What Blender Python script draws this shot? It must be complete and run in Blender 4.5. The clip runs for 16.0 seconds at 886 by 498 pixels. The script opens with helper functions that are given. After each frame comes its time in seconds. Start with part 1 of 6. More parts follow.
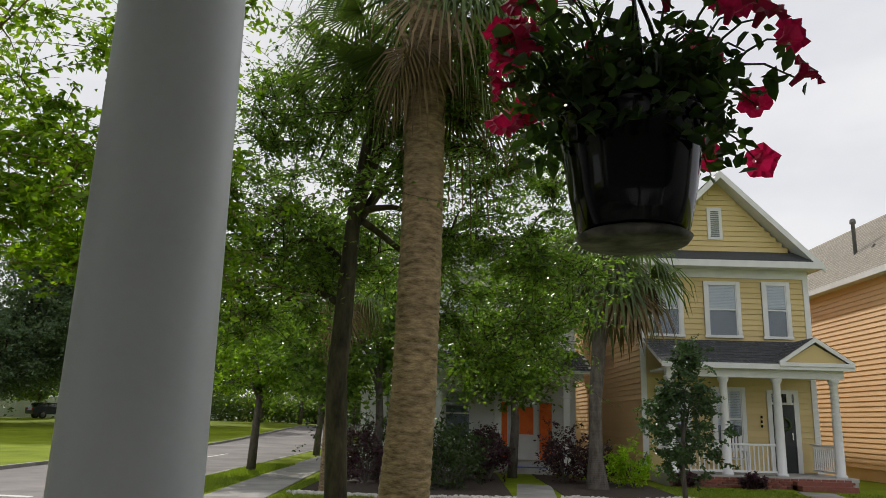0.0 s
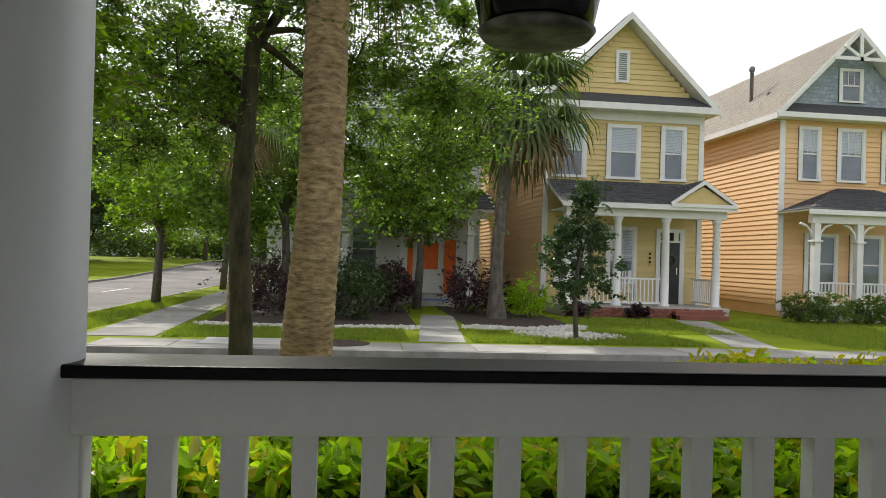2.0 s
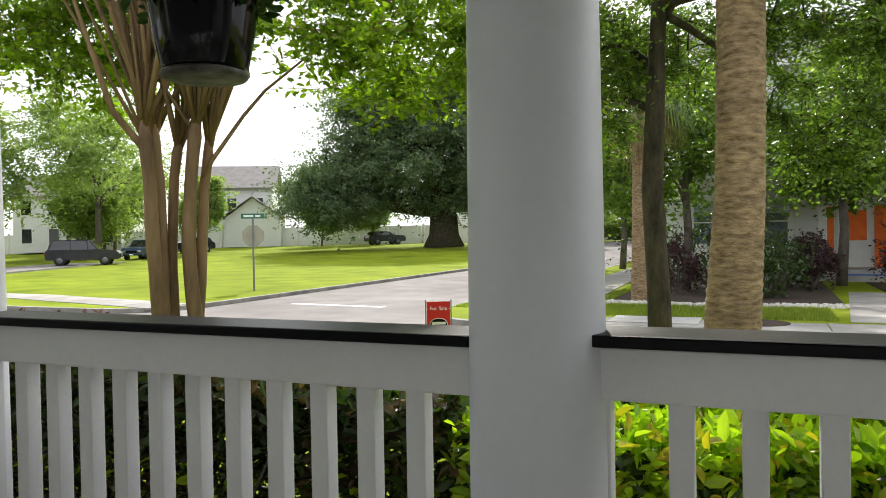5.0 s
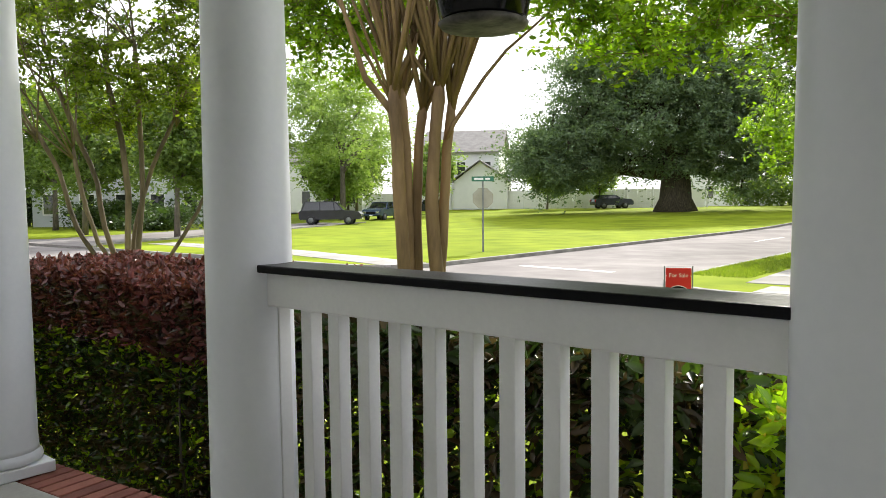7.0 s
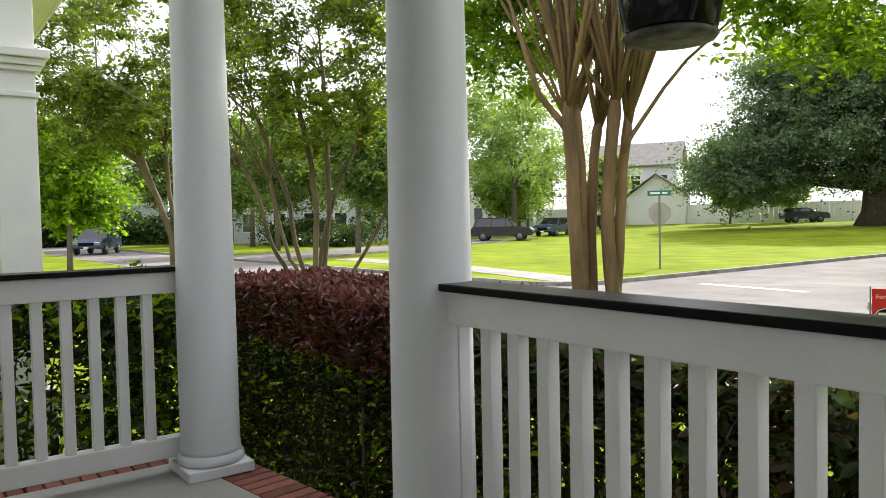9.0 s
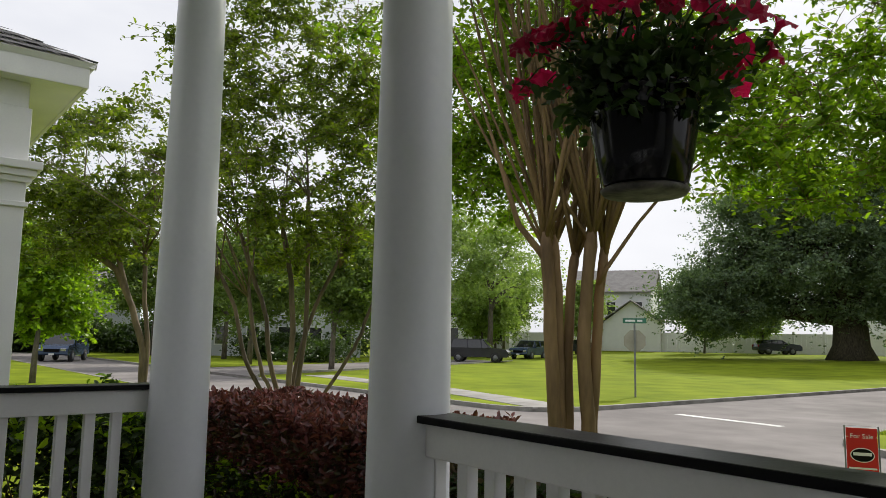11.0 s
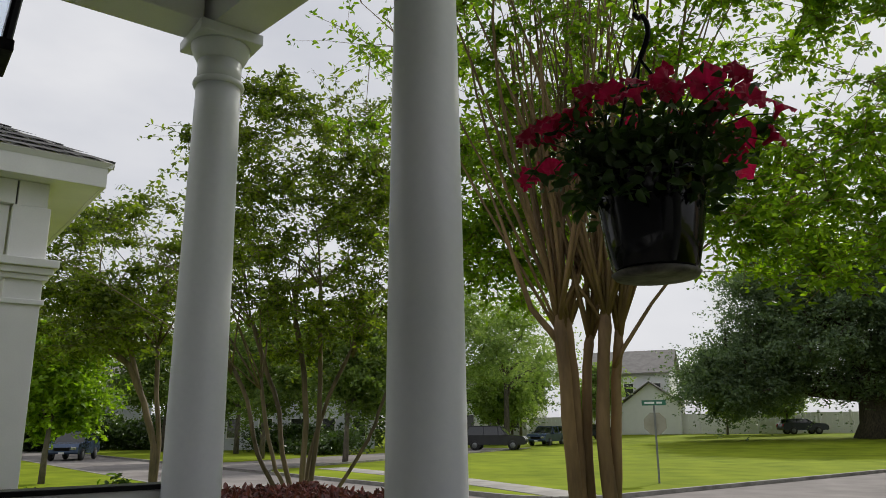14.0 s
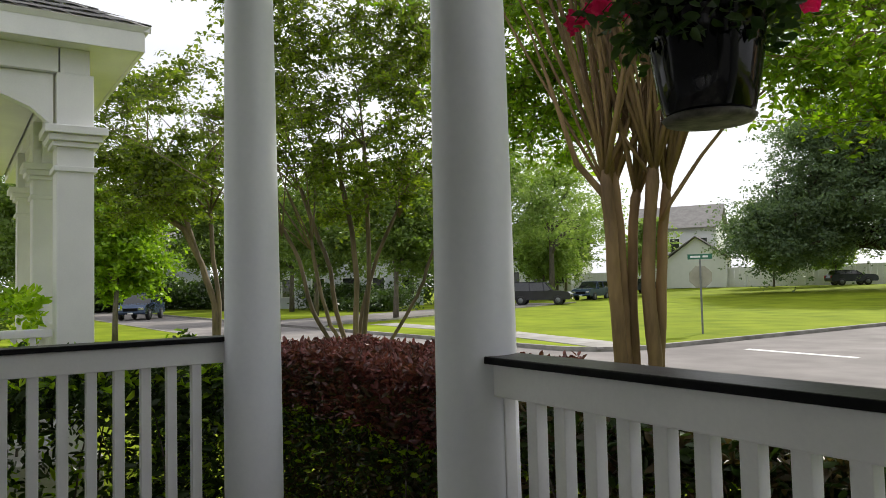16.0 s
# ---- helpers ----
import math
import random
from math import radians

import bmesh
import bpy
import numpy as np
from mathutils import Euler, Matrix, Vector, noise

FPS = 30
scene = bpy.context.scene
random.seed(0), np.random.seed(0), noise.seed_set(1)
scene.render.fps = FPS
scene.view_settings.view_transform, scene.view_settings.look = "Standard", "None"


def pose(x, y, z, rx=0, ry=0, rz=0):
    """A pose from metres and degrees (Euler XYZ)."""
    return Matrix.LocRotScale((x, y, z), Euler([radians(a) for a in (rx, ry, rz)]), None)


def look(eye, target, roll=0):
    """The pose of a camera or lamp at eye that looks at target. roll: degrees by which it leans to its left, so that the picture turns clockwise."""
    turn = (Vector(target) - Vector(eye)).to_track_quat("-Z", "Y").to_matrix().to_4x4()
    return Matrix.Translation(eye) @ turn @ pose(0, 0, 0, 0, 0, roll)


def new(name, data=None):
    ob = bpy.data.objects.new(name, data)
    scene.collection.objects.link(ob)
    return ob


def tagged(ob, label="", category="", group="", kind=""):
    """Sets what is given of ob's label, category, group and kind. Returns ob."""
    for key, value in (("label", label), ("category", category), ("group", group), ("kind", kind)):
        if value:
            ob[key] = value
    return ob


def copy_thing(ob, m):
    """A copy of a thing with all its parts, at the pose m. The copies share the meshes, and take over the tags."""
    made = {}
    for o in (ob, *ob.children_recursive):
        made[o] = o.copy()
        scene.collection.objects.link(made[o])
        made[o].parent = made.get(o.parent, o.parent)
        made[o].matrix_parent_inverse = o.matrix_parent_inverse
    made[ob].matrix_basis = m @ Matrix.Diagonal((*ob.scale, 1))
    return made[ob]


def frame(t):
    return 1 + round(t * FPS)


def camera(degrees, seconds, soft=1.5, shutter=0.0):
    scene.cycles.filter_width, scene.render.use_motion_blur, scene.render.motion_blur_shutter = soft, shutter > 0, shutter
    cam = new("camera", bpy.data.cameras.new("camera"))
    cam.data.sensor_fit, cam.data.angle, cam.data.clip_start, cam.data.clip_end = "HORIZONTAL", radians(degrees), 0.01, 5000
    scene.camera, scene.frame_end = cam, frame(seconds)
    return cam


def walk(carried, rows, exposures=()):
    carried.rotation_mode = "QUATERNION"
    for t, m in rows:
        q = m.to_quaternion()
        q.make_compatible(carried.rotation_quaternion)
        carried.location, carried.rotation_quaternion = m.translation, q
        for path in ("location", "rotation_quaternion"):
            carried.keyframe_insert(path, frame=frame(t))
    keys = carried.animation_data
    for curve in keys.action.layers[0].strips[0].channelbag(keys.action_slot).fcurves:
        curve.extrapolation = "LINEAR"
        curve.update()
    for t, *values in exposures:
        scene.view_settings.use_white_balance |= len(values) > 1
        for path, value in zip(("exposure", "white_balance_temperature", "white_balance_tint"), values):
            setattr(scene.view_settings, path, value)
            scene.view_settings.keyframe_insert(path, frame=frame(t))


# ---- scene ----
cam = camera(61.8, 16.0, soft=0.6)
PATH = [
    (0, look((0.538, -1.256, 1.181), (0.514, 0.694, 1.628), 1.6)),
    (0.5, look((0.55, -1.276, 1.147), (0.561, 0.698, 1.467), 1.6)),
    (1, look((0.544, -1.219, 1.143), (0.655, 0.765, 1.373), 1.8)),
    (1.5, look((0.541, -1.198, 1.133), (0.725, 0.788, 1.282), 2.0)),
    (2, look((0.563, -1.221, 1.108), (0.798, 0.765, 1.135), 1.8)),
    (2.5, look((0.565, -1.212, 1.093), (0.788, 0.775, 1.059), 1.6)),
    (3, look((0.553, -1.214, 1.092), (0.664, 0.783, 1.047), 1.1)),
    (3.5, look((0.54, -1.178, 1.089), (0.449, 0.819, 1.049), 0.6)),
    (4, look((0.483, -1.275, 1.108), (0.097, 0.687, 1.072), 0.4)),
    (4.2, look((0.469, -1.297, 1.104), (-0.048, 0.634, 1.074), -0.1)),
    (6.3, look((0.235, -1.217, 1.097), (-0.751, 0.521, 1.006), -0.4)),
    (6.5, look((0.232, -1.219, 1.091), (-0.831, 0.472, 0.993), -0.4)),
    (7, look((0.218, -1.243, 1.086), (-1.072, 0.28, 0.959), -0.6)),
    (7.5, look((0.204, -1.239, 1.083), (-1.23, 0.147, 0.943), -0.8)),
    (8, look((0.204, -1.239, 1.084), (-1.299, 0.074, 0.954), -0.8)),
    (8.5, look((0.202, -1.245, 1.09), (-1.374, -0.017, 0.983), -1.2)),
    (8.7, look((0.199, -1.25, 1.092), (-1.402, -0.056, 0.995), -1.4)),
    (10.8, look((0.217, -1.286, 1.133), (-1.347, -0.056, 1.328), 1.1)),
    (11, look((0.231, -1.301, 1.134), (-1.325, -0.069, 1.376), 1.0)),
    (11.5, look((0.238, -1.307, 1.139), (-1.303, -0.081, 1.492), 0.8)),
    (12, look((0.239, -1.311, 1.139), (-1.293, -0.102, 1.577), 0.6)),
    (12.5, look((0.247, -1.32, 1.14), (-1.277, -0.124, 1.637), 0.4)),
    (13, look((0.244, -1.318, 1.141), (-1.28, -0.129, 1.656), -0.0)),
    (13.5, look((0.241, -1.316, 1.142), (-1.284, -0.125, 1.649), -0.5)),
    (14, look((0.235, -1.307, 1.142), (-1.309, -0.125, 1.61), -0.5)),
    (14.5, look((0.226, -1.298, 1.141), (-1.353, -0.135, 1.532), -0.7)),
    (15, look((0.23, -1.304, 1.139), (-1.386, -0.161, 1.428), -1.0)),
    (15.5, look((0.228, -1.302, 1.133), (-1.413, -0.172, 1.319), -1.3)),
    (16, look((0.226, -1.304, 1.125), (-1.433, -0.193, 1.223), -1.4)),
]
EXPO = [(0.0, -0.53), (0.5, -0.52), (1.0, -0.38), (1.5, -0.3), (2.0, -0.02), (2.5, 0.18), (3.0, 0.42), (4.2, 0.5), (6.3, 0.6), (7.0, 0.78), (8.5, 0.85), (8.7, 0.8), (10.8, -0.18), (12.0, -0.54), (13.5, -0.64), (14.5, -0.5), (15.0, -0.4), (16.0, 0.0)]
walk(cam, PATH, EXPO)

# ---- sky and sun ----
SUN_AZ = Vector((-0.3, 0.95, 0.0)).normalized()
SUN_EL = radians(37)
world = bpy.data.worlds.new("sky")
scene.world = world
world.use_nodes = True
wt = world.node_tree
wt.nodes.clear()
w_out = wt.nodes.new("ShaderNodeOutputWorld")
w_bg = wt.nodes.new("ShaderNodeBackground")
w_sky = wt.nodes.new("ShaderNodeTexSky")
w_sky.sky_type = "NISHITA"
w_sky.sun_disc = False
w_sky.sun_elevation = SUN_EL
w_sky.sun_rotation = math.atan2(SUN_AZ.x, SUN_AZ.y)
w_sky.dust_density = 2.0
w_tc = wt.nodes.new("ShaderNodeTexCoord")
w_map = wt.nodes.new("ShaderNodeMapping")
w_map.inputs["Scale"].default_value = (1.0, 1.0, 2.6)
w_n = wt.nodes.new("ShaderNodeTexNoise")
w_n.inputs["Scale"].default_value = 1.7
w_n.inputs["Detail"].default_value = 6.0
w_n.inputs["Roughness"].default_value = 0.52
w_r = wt.nodes.new("ShaderNodeValToRGB")
w_r.color_ramp.elements[0].position, w_r.color_ramp.elements[0].color = 0.30, (0.88, 0.88, 0.88, 1)
w_r.color_ramp.elements[1].position, w_r.color_ramp.elements[1].color = 0.62, (1, 1, 1, 1)
w_c = wt.nodes.new("ShaderNodeValToRGB")
w_c.color_ramp.elements[0].position, w_c.color_ramp.elements[0].color = 0.35, (9.6, 9.8, 10.6, 1)
w_c.color_ramp.elements[1].position, w_c.color_ramp.elements[1].color = 0.75, (13.0, 13.0, 13.2, 1)
w_mix = wt.nodes.new("ShaderNodeMixRGB")
wt.links.new(w_tc.outputs["Generated"], w_map.inputs["Vector"])
wt.links.new(w_map.outputs["Vector"], w_n.inputs["Vector"])
wt.links.new(w_n.outputs["Fac"], w_r.inputs["Fac"])
wt.links.new(w_n.outputs["Fac"], w_c.inputs["Fac"])
wt.links.new(w_r.outputs["Color"], w_mix.inputs["Fac"])
wt.links.new(w_sky.outputs["Color"], w_mix.inputs["Color1"])
wt.links.new(w_c.outputs["Color"], w_mix.inputs["Color2"])
wt.links.new(w_mix.outputs["Color"], w_bg.inputs["Color"])
w_bg.inputs["Strength"].default_value = 0.1
wt.links.new(w_bg.outputs["Background"], w_out.inputs["Surface"])

sun = new("sun", bpy.data.lights.new("sun", "SUN"))
sun.data.energy = 5.0
sun.data.angle = radians(1.5)
sun.data.color = (1.0, 0.95, 0.86)
sun.matrix_world = look((0, 0, 20), Vector((0, 0, 20)) - (SUN_AZ * math.cos(SUN_EL) + Vector((0, 0, math.sin(SUN_EL)))))

# ---- materials ----
def material(name, c1, c2, scale=8.0, rough=0.6, bump=0.15, fine=60.0, metal=0.0, stretch=(1, 1, 1), leaf=0.0, per="", spec=0.5, stain=0.0, tint=(1.55, 1.75, 0.65)):
    """Two-scale procedural surface. per: 'island' or 'object' adds variation piece by piece; leaf: share of light let through."""
    m = bpy.data.materials.new(name)
    m.use_nodes = True
    nt = m.node_tree
    p = nt.nodes["Principled BSDF"]
    out = nt.nodes["Material Output"]
    tc = nt.nodes.new("ShaderNodeTexCoord")
    mp = nt.nodes.new("ShaderNodeMapping")
    mp.inputs["Scale"].default_value = stretch
    nt.links.new(tc.outputs["Object"], mp.inputs["Vector"])
    big = nt.nodes.new("ShaderNodeTexNoise")
    big.inputs["Scale"].default_value = scale
    big.inputs["Detail"].default_value = 5
    sm = nt.nodes.new("ShaderNodeTexNoise")
    sm.inputs["Scale"].default_value = fine
    sm.inputs["Detail"].default_value = 3
    for n in (big, sm):
        nt.links.new(mp.outputs["Vector"], n.inputs["Vector"])
    add = nt.nodes.new("ShaderNodeMath")
    add.operation = "MULTIPLY_ADD"
    add.inputs[1].default_value = 0.35
    nt.links.new(sm.outputs["Fac"], add.inputs[0])
    nt.links.new(big.outputs["Fac"], add.inputs[2])
    fac = add.outputs[0]
    lo, hi = 0.42, 0.92
    if per:
        src = nt.nodes.new("ShaderNodeNewGeometry" if per == "island" else "ShaderNodeObjectInfo").outputs["Random Per Island" if per == "island" else "Random"]
        mix = nt.nodes.new("ShaderNodeMath")
        mix.operation = "MULTIPLY_ADD"
        mix.inputs[1].default_value = 0.55
        nt.links.new(src, mix.inputs[0])
        sc = nt.nodes.new("ShaderNodeMath")
        sc.operation = "MULTIPLY"
        sc.inputs[1].default_value = 0.55
        nt.links.new(fac, sc.inputs[0])
        nt.links.new(sc.outputs[0], mix.inputs[2])
        fac = mix.outputs[0]
        lo, hi = 0.25, 0.95
    ramp = nt.nodes.new("ShaderNodeValToRGB")
    ramp.color_ramp.elements[0].position, ramp.color_ramp.elements[0].color = lo, (*c1, 1)
    ramp.color_ramp.elements[1].position, ramp.color_ramp.elements[1].color = hi, (*c2, 1)
    nt.links.new(fac, ramp.inputs["Fac"])
    col = ramp.outputs["Color"]
    if stain:
        st = nt.nodes.new("ShaderNodeTexNoise")
        st.inputs["Scale"].default_value = scale * 0.23
        st.inputs["Detail"].default_value = 8
        nt.links.new(mp.outputs["Vector"], st.inputs["Vector"])
        sr = nt.nodes.new("ShaderNodeValToRGB")
        sr.color_ramp.elements[0].position, sr.color_ramp.elements[0].color = 0.35, (1 - stain, 1 - stain, 1 - stain, 1)
        sr.color_ramp.elements[1].position, sr.color_ramp.elements[1].color = 0.62, (1, 1, 1, 1)
        nt.links.new(st.outputs["Fac"], sr.inputs["Fac"])
        mul = nt.nodes.new("ShaderNodeMixRGB")
        mul.blend_type = "MULTIPLY"
        mul.inputs["Fac"].default_value = 1.0
        nt.links.new(col, mul.inputs["Color1"])
        nt.links.new(sr.outputs["Color"], mul.inputs["Color2"])
        col = mul.outputs["Color"]
    nt.links.new(col, p.inputs["Base Color"])
    p.inputs["Roughness"].default_value = rough
    p.inputs["Metallic"].default_value = metal
    p.inputs["Specular IOR Level"].default_value = spec
    if bump:
        b = nt.nodes.new("ShaderNodeBump")
        b.inputs["Strength"].default_value = bump
        b.inputs["Distance"].default_value = 0.01
        nt.links.new(add.outputs[0], b.inputs["Height"])
        nt.links.new(b.outputs["Normal"], p.inputs["Normal"])
    if leaf:
        tr = nt.nodes.new("ShaderNodeBsdfTranslucent")
        br = nt.nodes.new("ShaderNodeMixRGB")
        br.blend_type = "MULTIPLY"
        br.inputs["Fac"].default_value = 1.0
        br.inputs["Color2"].default_value = (*tint, 1)
        nt.links.new(col, br.inputs["Color1"])
        nt.links.new(br.outputs["Color"], tr.inputs["Color"])
        mx = nt.nodes.new("ShaderNodeMixShader")
        mx.inputs["Fac"].default_value = leaf
        nt.links.new(p.outputs["BSDF"], mx.inputs[1])
        nt.links.new(tr.outputs["BSDF"], mx.inputs[2])
        nt.links.new(mx.outputs["Shader"], out.inputs["Surface"])
    return m


def glass(name, tint=(0.9, 0.95, 1.0), rough=0.02):
    m = bpy.data.materials.new(name)
    m.use_nodes = True
    p = m.node_tree.nodes["Principled BSDF"]
    p.inputs["Base Color"].default_value = (*tint, 1)
    p.inputs["Roughness"].default_value = rough
    p.inputs["Transmission Weight"].default_value = 1.0
    p.inputs["IOR"].default_value = 1.45
    return m


WHITE = material("white_paint", (0.70, 0.70, 0.70), (0.80, 0.80, 0.79), 3, 0.45, 0.06, 90, stain=0.06)
COLW = material("column_paint", (0.70, 0.72, 0.76), (0.79, 0.80, 0.83), 2.2, 0.4, 0.08, 40, stain=0.08)
BLACK = material("black_gloss_paint", (0.003, 0.003, 0.004), (0.008, 0.008, 0.009), 14, 0.36, 0.12, 120, spec=0.12)
CONCRETE = material("concrete", (0.36, 0.35, 0.33), (0.52, 0.51, 0.48), 2.5, 0.85, 0.25, 45, stain=0.25)
SLAB = material("pavement_concrete", (0.27, 0.26, 0.24), (0.40, 0.385, 0.36), 1.6, 0.95, 0.3, 30, stain=0.3, per="object", spec=0.1)
ASPHALT = material("asphalt", (0.19, 0.175, 0.17), (0.285, 0.265, 0.255), 0.9, 0.95, 0.35, 50, stain=0.25, spec=0.1)
KERB = material("kerb_concrete", (0.20, 0.19, 0.17), (0.36, 0.35, 0.32), 3, 0.9, 0.3, 35, stain=0.35)
LINE = material("road_paint", (0.62, 0.62, 0.60), (0.78, 0.78, 0.76), 6, 0.8, 0.2, 40, stain=0.3)
GRASS = material("lawn_turf", (0.13, 0.185, 0.011), (0.26, 0.32, 0.022), 0.7, 0.95, 0.9, 34, stain=0.25, spec=0.05)
BLADE = material("grass_blade", (0.10, 0.16, 0.012), (0.25, 0.30, 0.035), 3, 0.7, 0, 20, leaf=0.35, per="island")
MULCH = material("mulch", (0.018, 0.012, 0.009), (0.07, 0.045, 0.03), 14, 0.95, 0.9, 60)
PEBBLE = material("white_pebble", (0.42, 0.40, 0.36), (0.72, 0.70, 0.66), 8, 0.8, 0.2, 60, per="island")
BRICK = material("red_brick", (0.13, 0.04, 0.03), (0.30, 0.11, 0.08), 9, 0.85, 0.4, 70, per="object")
MORTAR = material("mortar", (0.34, 0.31, 0.28), (0.46, 0.43, 0.39), 12, 0.95, 0.4, 80)
SIDING_Y = material("yellow_siding", (0.60, 0.46, 0.20), (0.68, 0.53, 0.25), 2, 0.6, 0.08, 40, per="object")
SIDING_O = material("orange_siding", (0.71, 0.45, 0.22), (0.80, 0.53, 0.28), 2, 0.6, 0.08, 40, per="object")
BLUE_GREY_WALL = material("blue_grey_siding", (0.44, 0.46, 0.50), (0.52, 0.54, 0.58), 2, 0.6, 0.08, 40)
SIDING_W = material("white_siding", (0.62, 0.63, 0.63), (0.74, 0.74, 0.74), 2, 0.6, 0.08, 40, per="object")
SHINGLE_D = material("dark_shingle", (0.035, 0.037, 0.042), (0.075, 0.077, 0.082), 6, 0.9, 0.6, 30, per="island")
SHINGLE_T = material("tan_shingle", (0.22, 0.19, 0.155), (0.36, 0.32, 0.26), 5, 0.9, 0.6, 30, per="island")
SHAKE = material("blue_grey_shake", (0.22, 0.27, 0.34), (0.34, 0.39, 0.46), 5, 0.7, 0.2, 50, per="island")
BLIND = material("window_blind", (0.62, 0.64, 0.66), (0.74, 0.75, 0.76), 4, 0.7, 0.05, 40)
CURTAIN = material("grey_window_screen", (0.14, 0.16, 0.18), (0.24, 0.26, 0.28), 4, 0.8, 0.05, 90)
DARK = material("unlit_room_black", (0.012, 0.012, 0.014), (0.03, 0.03, 0.032), 4, 0.8, 0, 40)
DOORP = material("black_green_door_paint", (0.012, 0.018, 0.02), (0.03, 0.035, 0.038), 4, 0.4, 0.05, 60)
PANE = glass("window_glass")
METAL = material("galvanised_metal", (0.13, 0.14, 0.14), (0.22, 0.23, 0.23), 8, 0.6, 0.1, 60, metal=0.3)
BARK_OAK = material("oak_bark", (0.010, 0.009, 0.006), (0.10, 0.083, 0.05), 11, 0.95, 1.0, 45, stretch=(1, 1, 0.35), stain=0.3)
BARK_PALM = material("palm_trunk_bark", (0.10, 0.06, 0.03), (0.42, 0.30, 0.175), 9, 0.9, 1.0, 34, stretch=(1.2, 1.2, 3.6), stain=0.3)
BARK_CRAPE = material("crape_myrtle_bark", (0.10, 0.060, 0.029), (0.29, 0.185, 0.092), 5, 0.75, 0.35, 30, stretch=(1, 1, 0.22), stain=0.25)
BARK_GREY = material("grey_bark", (0.055, 0.047, 0.04), (0.17, 0.145, 0.12), 9, 0.9, 0.7, 40, stretch=(1, 1, 0.4))
LEAF_OAK = material("oak_leaf", (0.022, 0.058, 0.010), (0.19, 0.29, 0.045), 3, 0.36, 0, 20, leaf=0.48, per="island")
LEAF_CRAPE = material("crape_leaf", (0.045, 0.11, 0.006), (0.25, 0.36, 0.022), 3, 0.42, 0, 20, leaf=0.52, per="island")
LEAF_FAR = material("far_tree_leaf", (0.045, 0.085, 0.018), (0.15, 0.205, 0.05), 2, 0.6, 0, 20, leaf=0.42, per="island")
LEAF_LIGHT = material("willow_leaf", (0.13, 0.20, 0.06), (0.28, 0.35, 0.13), 2, 0.6, 0, 20, leaf=0.45, per="island")
LEAF_LIVEOAK = material("live_oak_leaf", (0.05, 0.09, 0.052), (0.155, 0.21, 0.115), 2, 0.6, 0, 20, leaf=0.33, per="island")
LEAF_HEDGE = material("green_hedge_leaf", (0.13, 0.26, 0.006), (0.42, 0.56, 0.03), 3, 0.3, 0, 20, leaf=0.5, per="island")
LEAF_YELLOW = material("golden_hedge_leaf", (0.30, 0.30, 0.02), (0.58, 0.46, 0.03), 3, 0.4, 0, 20, leaf=0.4, per="island")
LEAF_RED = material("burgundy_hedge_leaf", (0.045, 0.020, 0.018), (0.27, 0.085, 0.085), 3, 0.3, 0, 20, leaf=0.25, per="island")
LEAF_BROWN = material("brown_and_shaded_leaf", (0.025, 0.022, 0.010), (0.12, 0.080, 0.038), 3, 0.35, 0, 20, leaf=0.3, per="island")
LEAF_OLIVE = material("olive_crape_leaf", (0.027, 0.053, 0.006), (0.175, 0.22, 0.022), 3, 0.42, 0, 20, leaf=0.55, per="island")
BARK_DARK = material("dark_crape_bark", (0.055, 0.042, 0.028), (0.20, 0.15, 0.095), 6, 0.8, 0.4, 30, stretch=(1, 1, 0.25))
LEAF_DARK = material("dark_and_shaded_leaf", (0.015, 0.035, 0.008), (0.06, 0.10, 0.02), 3, 0.4, 0, 20, leaf=0.3, per="island")
LEAF_YOUNG = material("young_tree_leaf", (0.02, 0.05, 0.018), (0.07, 0.12, 0.04), 3, 0.5, 0, 20, leaf=0.3, per="island")
LEAF_PURPLE = material("purple_shrub_leaf", (0.02, 0.007, 0.012), (0.08, 0.025, 0.04), 3, 0.5, 0, 20, leaf=0.2, per="island")
FROND = material("palm_frond", (0.035, 0.065, 0.02), (0.13, 0.18, 0.05), 3, 0.5, 0, 20, leaf=0.3, per="island")
FROND_DEAD = material("dead_palm_frond", (0.10, 0.065, 0.035), (0.26, 0.18, 0.10), 3, 0.8, 0, 20, leaf=0.2, per="island")
PETUNIA = material("petunia_petal", (0.30, 0.004, 0.035), (0.55, 0.012, 0.085), 3, 0.5, 0, 20, leaf=0.3, per="object", tint=(1.3, 1.0, 1.2))
POTLEAF = material("petunia_leaf", (0.012, 0.035, 0.008), (0.05, 0.09, 0.02), 3, 0.5, 0, 20, leaf=0.35, per="island")
POT = material("black_glazed_plastic", (0.002, 0.002, 0.003), (0.006, 0.006, 0.007), 10, 0.10, 0.05, 40, spec=0.25)
POTDIRT = material("soil_stained_plastic", (0.004, 0.004, 0.004), (0.30, 0.27, 0.23), 22, 0.6, 0.2, 60, stain=0.6)
SIGNRED = material("red_sign_face", (0.55, 0.012, 0.015), (0.62, 0.02, 0.02), 4, 0.4, 0, 40)
SIGNWHITE = material("white_sign_print", (0.75, 0.75, 0.75), (0.82, 0.82, 0.82), 4, 0.5, 0, 40)
SIGNGREEN = material("green_sign_face", (0.02, 0.12, 0.08), (0.03, 0.16, 0.10), 4, 0.4, 0, 40)
SIGNBACK = material("bare_aluminium", (0.26, 0.25, 0.20), (0.34, 0.33, 0.27), 5, 0.6, 0.05, 40)
RUBBER = material("tyre_rubber", (0.012, 0.012, 0.012), (0.025, 0.025, 0.025), 9, 0.8, 0.1, 40)
CARGLASS = material("tinted_car_glass", (0.01, 0.012, 0.014), (0.02, 0.022, 0.025), 2, 0.06, 0, 40, spec=0.8)
